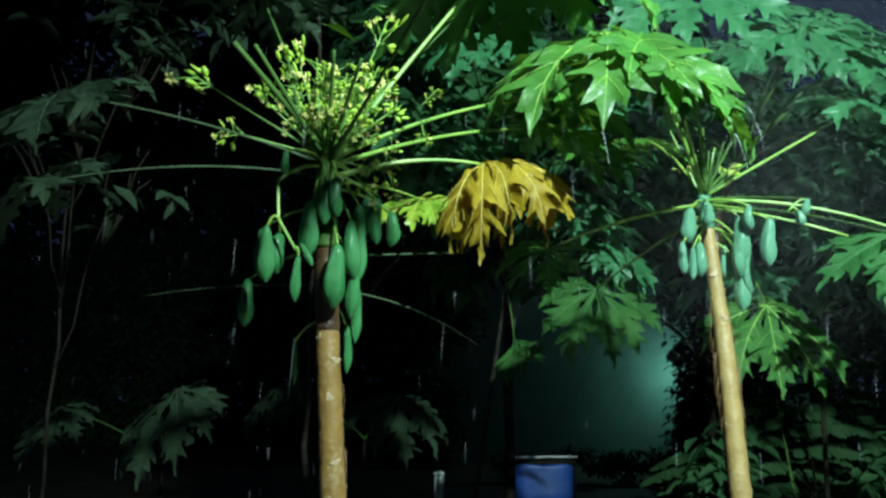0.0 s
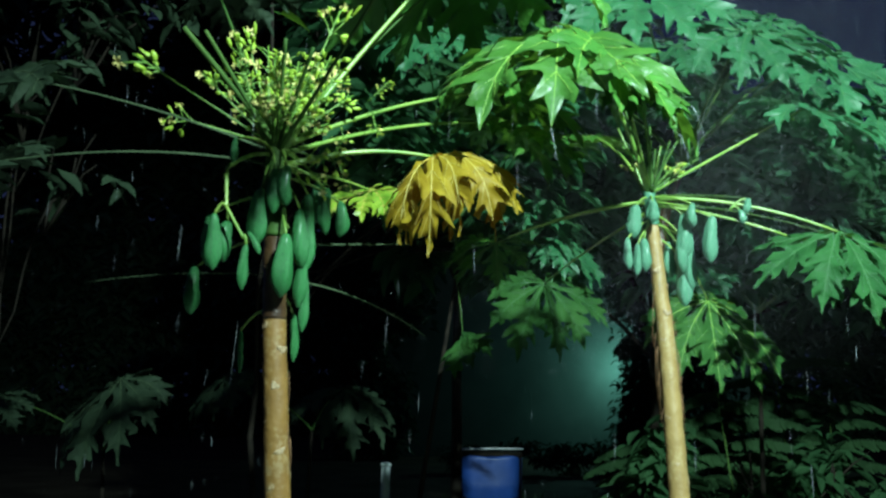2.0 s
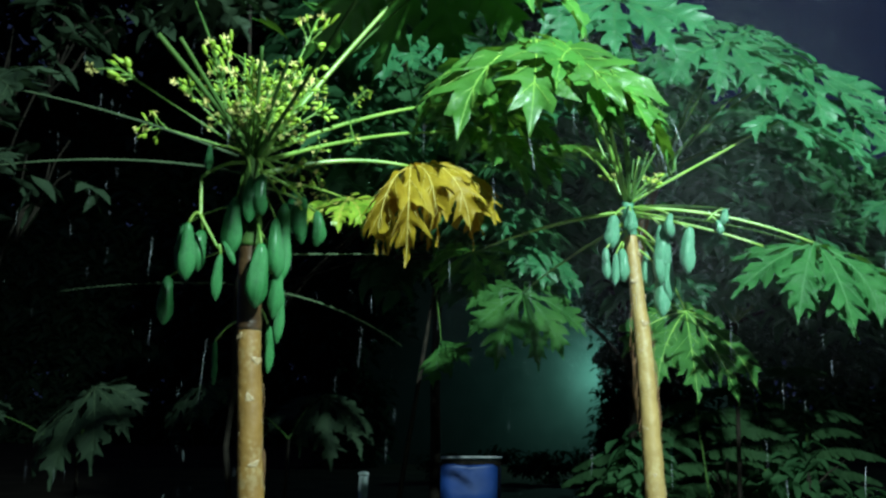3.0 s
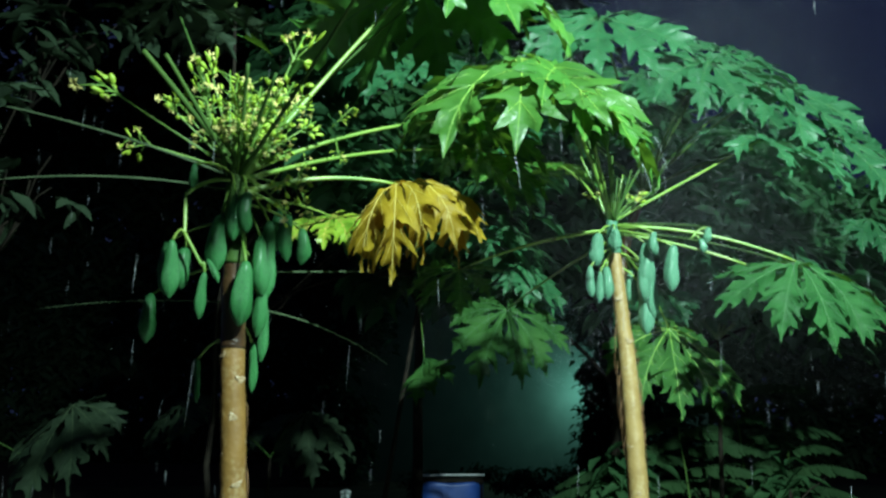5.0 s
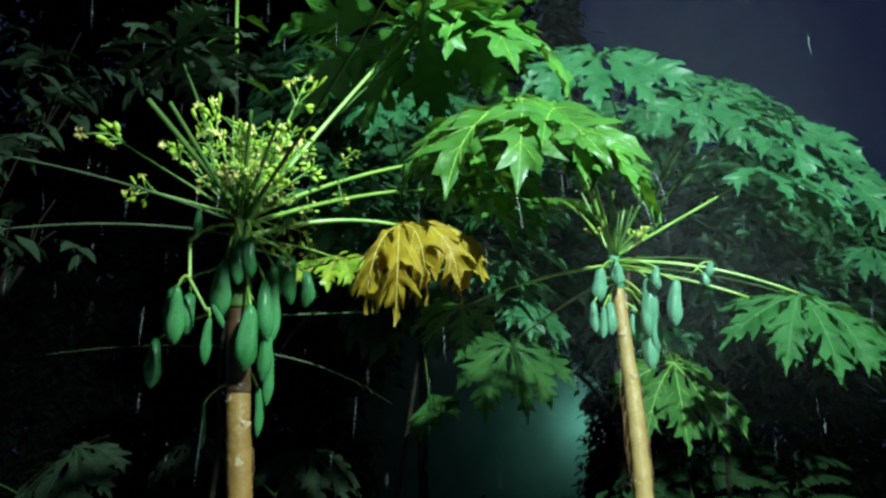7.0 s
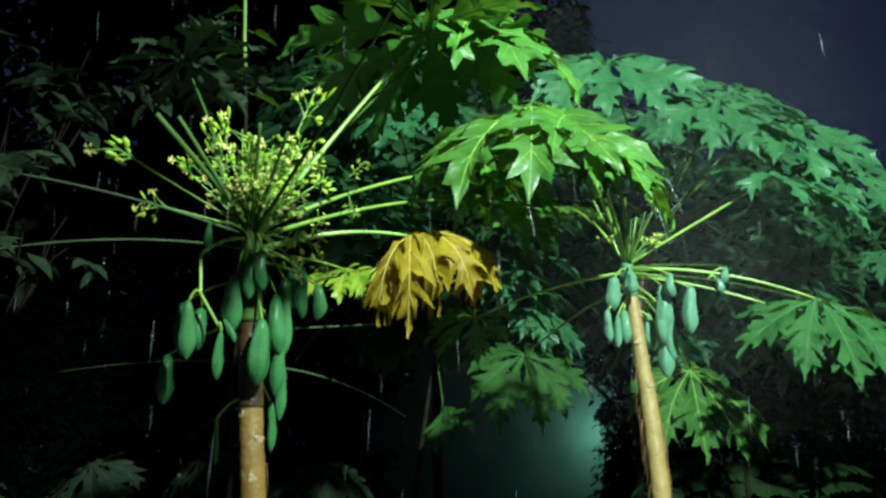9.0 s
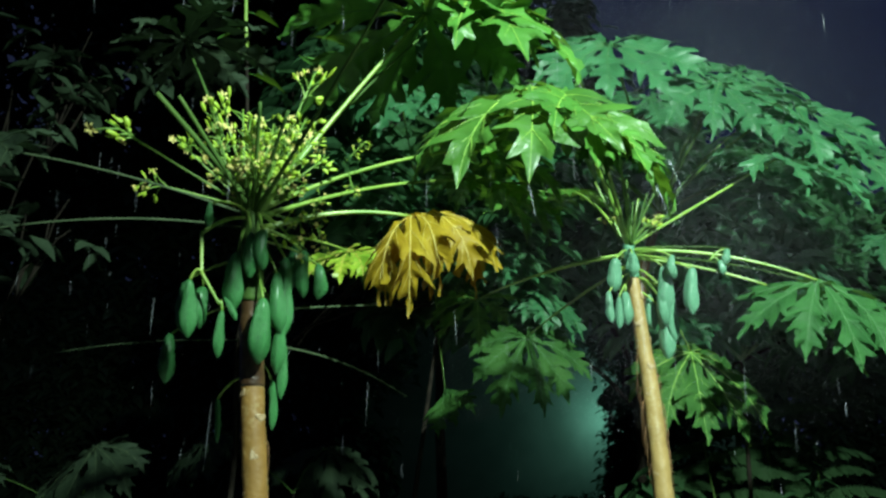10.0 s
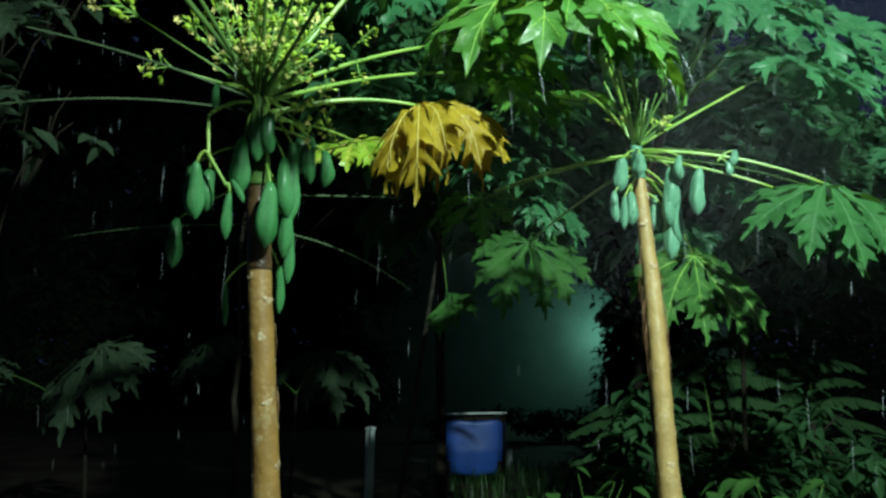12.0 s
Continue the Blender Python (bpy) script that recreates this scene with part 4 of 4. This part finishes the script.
add_leaf(behind, (0.40, 6.85, 2.6), (0.06, 4.95, 3.72), (0.25, -0.6, -0.7), (-0.1, -0.6, 0.75), 0.46, 0.05, 1.0, 9, 300, 157, LEAF_FAR, VEIN_MID, STALK_DARK, thick=0.007, cup=0.2)


# ---------- trees and shrubs behind ----------
broad_tree((5.7, 7.9, 0), 3.0, "broad-leaved tree with dense dark foliage behind the papayas",
           [((2.6, 6.6, 3.05), (0.9, 0.6, 0.55)), ((3.6, 6.8, 3.15), (0.9, 0.6, 0.5)), ((4.5, 7.2, 3.2), (0.8, 0.6, 0.5)), ((3.2, 7.0, 3.5), (0.9, 0.7, 0.5)), ((1.7, 7.4, 3.95), (0.8, 0.5, 0.75)), ((2.7, 7.4, 3.7), (0.8, 0.5, 0.6)), ((3.7, 7.5, 3.4), (0.9, 0.5, 0.6)), ((1.6, 7.6, 3.35), (0.7, 0.4, 0.5)), ((2.6, 7.5, 4.05), (0.6, 0.3, 0.5)), ((3.2, 7.5, 4.0), (0.6, 0.3, 0.4)), ((2.45, 7.45, 4.25), (0.35, 0.2, 0.3)), ((2.95, 7.45, 4.0), (0.4, 0.2, 0.3))], 5200, 0.26, MIDLEAF, 31)
broad_tree((-1.2, 7.2, 0), 3.2, "broad-leaved tree with drooping leaves behind the papayas",
           [((0.5, 6.2, 3.3), (0.7, 0.5, 0.6)), ((0.6, 6.1, 2.95), (0.5, 0.4, 0.4)), ((0.2, 6.4, 4.3), (0.9, 0.6, 0.7)), ((1.3, 6.6, 3.7), (0.7, 0.5, 0.5)), ((0.9, 7.6, 3.1), (0.7, 0.5, 0.6)), ((0.1, 5.4, 3.75), (0.65, 0.3, 0.5)), ((-0.2, 5.3, 3.1), (0.45, 0.3, 0.4)), ((0.15, 6.0, 3.5), (0.6, 0.3, 0.6)), ((0.5, 7.2, 3.8), (1.2, 0.4, 1.2)), ((-0.3, 6.4, 4.3), (0.7, 0.4, 0.6))], 4200, 0.25, MIDLEAF, 32, trunk_r=0.03)
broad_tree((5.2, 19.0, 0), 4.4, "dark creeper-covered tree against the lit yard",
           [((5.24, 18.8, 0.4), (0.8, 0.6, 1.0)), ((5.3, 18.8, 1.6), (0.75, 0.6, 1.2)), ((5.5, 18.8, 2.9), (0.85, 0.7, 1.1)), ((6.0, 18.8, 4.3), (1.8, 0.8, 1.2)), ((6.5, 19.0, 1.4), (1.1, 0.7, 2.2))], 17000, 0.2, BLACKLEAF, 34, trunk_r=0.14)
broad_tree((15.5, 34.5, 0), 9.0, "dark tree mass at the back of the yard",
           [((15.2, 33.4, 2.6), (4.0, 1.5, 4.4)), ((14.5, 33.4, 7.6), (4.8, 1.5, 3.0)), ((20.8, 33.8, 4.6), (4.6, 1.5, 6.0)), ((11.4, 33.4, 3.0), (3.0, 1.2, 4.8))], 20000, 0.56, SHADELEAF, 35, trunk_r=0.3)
broad_tree((-1.3, 23.3, 0), 4.0, "dark shrubby tree at the end of the mist backdrop",
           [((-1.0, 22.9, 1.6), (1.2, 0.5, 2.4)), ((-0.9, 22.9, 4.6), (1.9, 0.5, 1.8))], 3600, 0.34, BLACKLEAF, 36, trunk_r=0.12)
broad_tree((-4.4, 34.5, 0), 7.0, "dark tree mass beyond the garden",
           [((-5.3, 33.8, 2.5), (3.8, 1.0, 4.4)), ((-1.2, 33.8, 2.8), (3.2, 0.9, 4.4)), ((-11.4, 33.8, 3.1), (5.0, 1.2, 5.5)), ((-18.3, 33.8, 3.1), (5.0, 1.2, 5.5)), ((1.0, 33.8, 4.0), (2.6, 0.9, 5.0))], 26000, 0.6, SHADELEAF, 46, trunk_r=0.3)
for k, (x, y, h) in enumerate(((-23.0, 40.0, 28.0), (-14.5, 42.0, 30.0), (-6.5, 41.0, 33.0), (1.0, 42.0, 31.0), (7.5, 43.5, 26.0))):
    broad_tree((x, y, 0), h * 0.85, "tall dark evergreen tree beyond the mist backdrop", [((x - 1.1, y - 1.4, h * 0.3), (5.0, 2.1, h * 0.3)), ((x + 1.1, y - 1.4, h * 0.62), (5.2, 2.1, h * 0.3)), ((x, y, h * 0.88), (4.4, 2.0, h * 0.25)), ((x - 2.1, y, h * 0.5), (4.2, 1.7, h * 0.3))], 9500, 1.1, SHADELEAF, 41 + k, trunk_r=0.4)


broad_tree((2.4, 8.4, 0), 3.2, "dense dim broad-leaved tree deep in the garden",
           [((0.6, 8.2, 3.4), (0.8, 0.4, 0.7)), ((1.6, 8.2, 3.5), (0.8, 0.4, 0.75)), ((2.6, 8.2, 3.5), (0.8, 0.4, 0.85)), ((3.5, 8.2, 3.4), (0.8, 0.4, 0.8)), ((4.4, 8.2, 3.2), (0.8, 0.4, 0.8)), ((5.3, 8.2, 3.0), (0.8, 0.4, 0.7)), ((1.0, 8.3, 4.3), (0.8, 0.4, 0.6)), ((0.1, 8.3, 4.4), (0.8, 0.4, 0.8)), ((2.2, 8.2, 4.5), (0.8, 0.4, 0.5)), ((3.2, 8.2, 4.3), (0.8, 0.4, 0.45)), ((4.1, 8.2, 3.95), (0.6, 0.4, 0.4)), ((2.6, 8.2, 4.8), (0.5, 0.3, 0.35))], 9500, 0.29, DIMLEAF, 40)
broad_tree((0.6, 10.0, 0), 5.0, "tall leafy tree closing the back of the garden",
           [((-0.9, 9.7, 5.6), (0.7, 0.3, 0.9)), ((0.1, 9.6, 5.7), (0.8, 0.3, 0.9)), ((0.9, 9.6, 5.3), (0.8, 0.3, 0.8)), ((0.4, 9.6, 4.3), (0.9, 0.3, 0.8)), ((1.6, 9.6, 4.4), (0.8, 0.3, 0.7)), ((2.6, 9.6, 4.0), (0.8, 0.3, 0.8)), ((-0.4, 9.7, 4.5), (0.7, 0.3, 0.7))], 6500, 0.3, MIDLEAF, 47, trunk_r=0.07)
broad_tree((-2.3, 5.1, 0), 3.0, "thin sapling with a few hanging leaves", [((-2.2, 5.0, 3.55), (0.5, 0.2, 0.5)), ((-2.5, 5.0, 3.1), (0.3, 0.2, 0.3)), ((-1.75, 5.0, 3.75), (0.4, 0.2, 0.4)), ((-1.95, 5.1, 2.9), (0.3, 0.2, 0.35))], 95, 0.2, LEAF_SHADED, 38, name="sapling", trunk_r=0.014)
broad_tree((3.6, 19.0, 0), 0.3, "low dark shrub before the lit backdrop", [((1.6, 19.0, 0.25), (0.9, 0.4, 0.35)), ((3.2, 19.0, 0.3), (1.0, 0.4, 0.4)), ((4.9, 19.0, 0.3), (1.0, 0.4, 0.42))], 2600, 0.16, BLACKLEAF, 39, name="low_shrub", category="shrub", trunk_r=0.03)


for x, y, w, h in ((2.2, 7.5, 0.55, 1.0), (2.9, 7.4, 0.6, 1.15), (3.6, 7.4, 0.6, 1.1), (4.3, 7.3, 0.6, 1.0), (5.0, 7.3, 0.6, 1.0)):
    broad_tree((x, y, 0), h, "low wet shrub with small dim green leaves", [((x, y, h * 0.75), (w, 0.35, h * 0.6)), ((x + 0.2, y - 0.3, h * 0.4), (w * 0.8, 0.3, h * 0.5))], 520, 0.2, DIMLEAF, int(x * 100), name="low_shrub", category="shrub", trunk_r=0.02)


def feather_plant(place, lean, fronds, seed, label, length=0.54):
    """A tall weed with feathered leaves: a stem, ribs and close rows of paired leaflets that arch away to both sides."""
    rng = random.Random(seed)
    ob = thing("feather_leaved_shrub", place, label, "shrub", "feather-leaved shrubs")
    base, lean = Vector(place), Vector(lean)
    stem = bmesh.new()
    tube(stem, bowed(base - UP * 0.04, base + lean, 0, 8, 0.008, rng), taper(8, 0.013, 0.006), 6)
    part("stem", stem, STALK_DARK, ob)
    for k in range(fronds):
        s = 0.34 + 0.66 * k / (fronds - 1)
        q = base + lean * s
        an = (0 if k % 2 else math.pi) + rng.uniform(-0.45, 0.45)
        d = Vector((math.cos(an), math.sin(an) * 0.9 - 0.1, rng.uniform(0.1, 0.5))).normalized()
        ln = length * rng.uniform(0.85, 1.2) * (1.1 - 0.25 * s)
        bm, pts, n = bmesh.new(), [], 20
        for i in range(n + 1):
            pts.append(q.copy())
            q = q + d * ln / n
            d = (d - UP * 0.045).normalized()
        tube(bm, pts, taper(n, 0.004, 0.0012), 4, False)
        for i in range(2, n + 1):
            dd = (pts[i] - pts[i - 1]).normalized()
            sv = dd.cross(UP).normalized()
            for side in (-1, 1):
                w = (sv * side + dd * 0.25 - UP * rng.uniform(0.6, 1.1)).normalized()
                l2 = ln * 0.23 * math.sin(math.pi * (0.25 + 0.62 * i / n)) * rng.uniform(0.88, 1.08)
                x2 = (dd - w * dd.dot(w)).normalized() * ln / n * 0.8
                f = [pts[i], pts[i] + w * l2 * 0.3 + x2, pts[i] + w * l2 * 0.8 + x2, pts[i] + w * l2 - UP * l2 * 0.06, pts[i] + w * l2 * 0.8 - x2, pts[i] + w * l2 * 0.3 - x2]
                vs = [bm.verts.new(c) for c in f]
                bm.faces.new(vs[:4])
                bm.faces.new((vs[0], vs[3], vs[4], vs[5]))
        part("frond", bm, FEATHER, ob)


for i, (x, y, lx, h) in enumerate(((2.84, 6.3, -0.17, 1.93), (2.35, 6.1, -0.17, 1.57), (3.3, 6.6, -0.1, 1.55), (1.8, 6.5, 0.05, 1.1), (2.7, 7.0, 0.1, 1.3))):
    feather_plant((x * 1.28, y * 1.28, 0), (lx * 1.28, 0, h * 1.05), 13, 70 + i, "tall green shrub with feathered leaves", 0.70)


def vine_plant(place, height, count, seed, label, size=0.13):
    """A low climber with broad pointed leaves on thin stems."""
    rng = random.Random(seed)
    ob = thing("broad_leaved_weed", place, label, "plant", "broad-leaved weeds")
    base = Vector(place)
    tips = []
    for k in range(count):
        stem = bmesh.new()
        an = rng.uniform(0, 6.28)
        e = base + Vector((math.cos(an) * rng.uniform(0.05, 0.42), math.sin(an) * rng.uniform(0.05, 0.3), height * rng.uniform(0.45, 1.0)))
        tube(stem, bowed(base, e, 0.08, 5, 0.01, rng), taper(5, 0.005, 0.002), 5)
        tips.append(e)
        part("stem", stem, STALK_DARK, ob)
    for e in tips:
        an = rng.uniform(0, 6.28)
        d = Vector((math.cos(an), math.sin(an) - 0.5, -0.45)).normalized()
        s = d.cross(UP).normalized()
        n = s.cross(d)
        ln = size * rng.uniform(0.55, 1.5)
        bm = bmesh.new()
        rows = []
        for t, w in ((0, 0.12), (0.12, 0.38), (0.3, 0.46), (0.5, 0.4), (0.7, 0.27), (0.88, 0.1), (1.0, 0.01)):
            c = e + d * ln * t - UP * ln * 0.2 * t * t
            rows.append([bm.verts.new(c - s * w * ln + n * w * ln * 0.25), bm.verts.new(c - s * w * ln * 0.5 + n * w * ln * 0.16), bm.verts.new(c), bm.verts.new(c + s * w * ln * 0.5 + n * w * ln * 0.16), bm.verts.new(c + s * w * ln + n * w * ln * 0.25)])
        for a, b in zip(rows, rows[1:]):
            for q in range(4):
                bm.faces.new((a[q], a[q + 1], b[q + 1], b[q]))
        part("leaf", bm, WEED, ob)


for i, (x, y, h) in enumerate(((1.0, 5.3, 0.8), (1.75, 5.2, 0.85), (2.2, 5.0, 0.9), (2.1, 5.7, 0.85), (1.35, 5.9, 0.85))):
    vine_plant((x, y, 0), h, 14, 90 + i, "low weed with broad pointed green leaves")


def tall_shoot(place, height, seed, label):
    """A thin cane with a few broad leaves near its top."""
    rng = random.Random(seed)
    ob = thing("climbing_shoot", place, label, "plant")
    base = Vector(place)
    pts = bowed(base - UP * 0.03, base + Vector((-0.20, 0, height)), 0, 20, 0.006, rng)
    radii = taper(20, 0.010, 0.008)
    for name, a, b, m, words in (("woody_stem", 0, 17, TWIG, "dark woody lower stem"), ("green_shoot", 16, 20, STALK, "")):
        bm = bmesh.new()
        tube(bm, pts[a:b + 1], [r * (1.12 if a else 1) for r in radii[a:b + 1]], 7)
        part(name, bm, m, ob, words)
    for k in range(9):
        e = base + Vector((-0.20, 0, height)) * (0.78 + 0.026 * k)
        an = k * 2.1
        d = Vector((math.cos(an), -abs(math.sin(an)) * 0.6, -0.35)).normalized()
        s = d.cross(UP).normalized()
        n = s.cross(d)
        ln = rng.uniform(0.11, 0.17)
        bm = bmesh.new()
        rows = []
        for f, w in ((0, 0.05), (0.15, 0.28), (0.35, 0.38), (0.6, 0.3), (0.85, 0.12), (1.0, 0.01)):
            c = e + d * (0.05 + ln * f) - UP * ln * 0.25 * f * f
            rows.append([bm.verts.new(c + s * w * ln * q + n * abs(q) * w * ln * 0.25) for q in (-1, -0.5, 0, 0.5, 1)])
        for a, b in zip(rows, rows[1:]):
            for q in range(4):
                bm.faces.new((a[q], a[q + 1], b[q + 1], b[q]))
        tube(bm, [e, e + d * 0.055], (0.003, 0.002), 5)
        part("leaf", bm, LEAF, ob)


tall_shoot((-0.57, 4.35, 0), 4.5, 111, "tall thin green cane with a few broad leaves")


# ---------- the blue cover, its pipe and the pale post ----------
def blue_cover():
    ob = thing("covered_tank", (1.13, 11.9, 0), "water tank under a wet blue tarpaulin", "tank")
    bm = bmesh.new()
    rows, n = [], 40
    for j in range(19):
        u = j / 18
        z = 0.12 + 0.70 * u
        wide = 0.72 + 0.28 * min(1, u / 0.45) ** 0.6
        ring = []
        for k in range(n):
            an = 2 * math.pi * k / n
            sx, sy = math.cos(an), math.sin(an)
            r = (abs(sx) ** 4 + abs(sy) ** 4) ** -0.25 * wide
            fold = 1 + 0.03 * math.sin(an * 9 + z * 3) * (1 - u) + 0.02 * noise.noise(Vector((sx * 3, sy * 3, z * 4)))
            crease = 0.05 * math.exp(-((an - 4.45 - 0.35 * (u - 0.6)) / 0.05) ** 2) * min(1, 4 * max(0, u - 0.3))
            ring.append(bm.verts.new((1.13 + 0.44 * sx * r * fold, 11.9 + 0.3 * sy * r * (fold - crease), z + 0.012 * math.sin(an * 5))))
        rows.append(ring)
    for a, b in zip(rows, rows[1:]):
        for k in range(n):
            bm.faces.new((a[k], a[(k + 1) % n], b[(k + 1) % n], b[k]))
    bm.faces.new(rows[-1])
    bm.faces.new(rows[0][::-1])
    part("tarpaulin", bm, BLUE, ob)
    bm = bmesh.new()
    box(bm, (0.7, 11.62, 0.80), (1.56, 12.18, 0.87))
    bmesh.ops.bevel(bm, geom=bm.edges[:], offset=0.02, segments=2, affect="EDGES")
    part("lid", bm, TWIG, ob, "dark wooden lid of the tank")
    for x in (0.78, 1.48):
        for y in (11.7, 12.1):
            bm = bmesh.new()
            box(bm, (x - 0.04, y - 0.04, -0.03), (x + 0.04, y + 0.04, 0.3))
            part("foot", bm, TWIG, ob)
    pole = thing("rail_pipe", (1.13, 11.58, 0), "thin pale pipe laid over the blue tank", "pipe")
    bm = bmesh.new()
    tube(bm, [(0.66, 11.6, 0.905), (1.13, 11.6, 0.92), (1.56, 11.6, 0.925)], (0.012, 0.012, 0.012), 10)
    part("pipe", bm, PIPE, pole)
    for x in (0.70, 1.52):
        bm = bmesh.new()
        tube(bm, [(x, 11.6, -0.03), (x, 11.6, 0.91)], (0.012, 0.012), 8)
        part("leg", bm, TWIG, pole)


blue_cover()


def pale_post():
    ob = thing("garden_post", (-0.18, 9.0, 0), "short pale garden post in the dark", "post")
    bm = bmesh.new()
    tube(bm, [(-0.18, 9.0, -0.03), (-0.18, 9.0, 0.4), (-0.175, 9.0, 0.86), (-0.175, 9.0, 0.88)], (0.05, 0.048, 0.047, 0.03), 12)
    part("shaft", bm, POST, ob)
    bm = bmesh.new()
    tube(bm, [(-0.175, 9.0, 0.875), (-0.175, 9.0, 0.90), (-0.175, 9.0, 0.915)], (0.055, 0.055, 0.02), 12)
    part("cap", bm, POST, ob)


pale_post()


# ---------- rain and drips ----------
def rain(seed):
    """Short slanted streaks of falling water, spread through the garden air."""
    rng = random.Random(seed)
    bm = bmesh.new()
    for _ in range(400):
        y = rng.uniform(1.6, 7.5)
        p = Vector((rng.uniform(-0.5, 0.75) * y, y, rng.uniform(0.8, 1.6 + 0.62 * y)))
        ln, r = rng.uniform(0.02, 0.11), rng.uniform(0.0002, 0.0005) * (1 if rng.random() < 0.8 else 1.4)
        lean = Vector((rng.uniform(-0.06, 0.06), rng.uniform(-0.06, 0.06), -1)) * ln
        tube(bm, [p, p + lean * 0.6, p + lean], (r * 0.3, r, r * 0.6), 4)
    ob = new("rain", finish("rain", bm, WATER))
    tagged(ob, "falling rain lit by the house light", "rain", kind="stuff")


def tip_of(blade, way):
    """The point of a blade that lies furthest in a direction."""
    way = Vector(way)
    return ORIGIN[blade] + max((v.co for v in blade.data.vertices), key=lambda c: c.dot(way))


def drip(a, length, seed):
    """Rainwater that runs off a leaf tip: a thin thread that swells and thins."""
    rng = random.Random(seed)
    bm = bmesh.new()
    p, throw = Vector(a), rng.uniform(0.01, 0.05)
    at = lambda s: p + Vector((throw * s, -throw * 0.5 * s, -length * s ** 1.5))
    radii = [0.0015 * rng.uniform(0.35, 1.1) * (1 - 0.5 * k / 18) for k in range(19)]
    tube(bm, [at(k / 18) for k in range(19)], radii, 6)
    ob = thing("water_drip", a, "thin thread of rainwater running off a leaf tip", "water", "water drips")
    part("strand", bm, WATER, ob)


def haze_drops(seed, count):
    """Fine drops between the streaks, added as haze that the lamp lights up: short pale spindles."""
    rng = np.random.default_rng(seed)
    y = rng.uniform(3.6, 9.5, count)
    p = np.stack([rng.triangular(-0.05, 0.42, 0.66, count) * y, y, rng.triangular(0.02, 0.24, 0.72, count) * y + 1.55], 1)
    r, h = rng.uniform(0.00016, 0.00034, count), rng.uniform(0.0009, 0.0018, count)
    shape = np.array(((1, 0, -1), (-0.5, 0.87, -1), (-0.5, -0.87, -1), (0, 0, 1)))
    verts = p[:, None, :] + shape[None] * np.stack([r, r, h], 1)[:, None, :]
    tri = np.array(((0, 1, 3), (1, 2, 3), (2, 0, 3), (2, 1, 0)))
    faces = np.arange(count)[:, None, None] * 4 + tri[None]
    me = bpy.data.meshes.new("haze_drops")
    me.from_pydata(verts.reshape(-1, 3), [], faces.reshape(-1, 3))
    me.materials.append(DROP)
    tagged(new("haze_drops", me), "fine pale drops added as haze in the lamp light", "rain", kind="stuff")


haze_drops(52, 420000)
rain(51)

for blade, way, ln, k in ((DRIPPING[0], (1, 0, -0.2), 0.22, 1), (DRIPPING[0], (0.9, -0.5, -0.4), 0.12, 4), (DRIPPING[1], (1, 0, -0.1), 0.16, 2), (DRIPPING[1], (0, -0.2, -1), 0.12, 3), (DRIPPING[1], (0.6, -0.2, -0.8), 0.14, 5)):
    drip(tip_of(blade, way), ln, k)
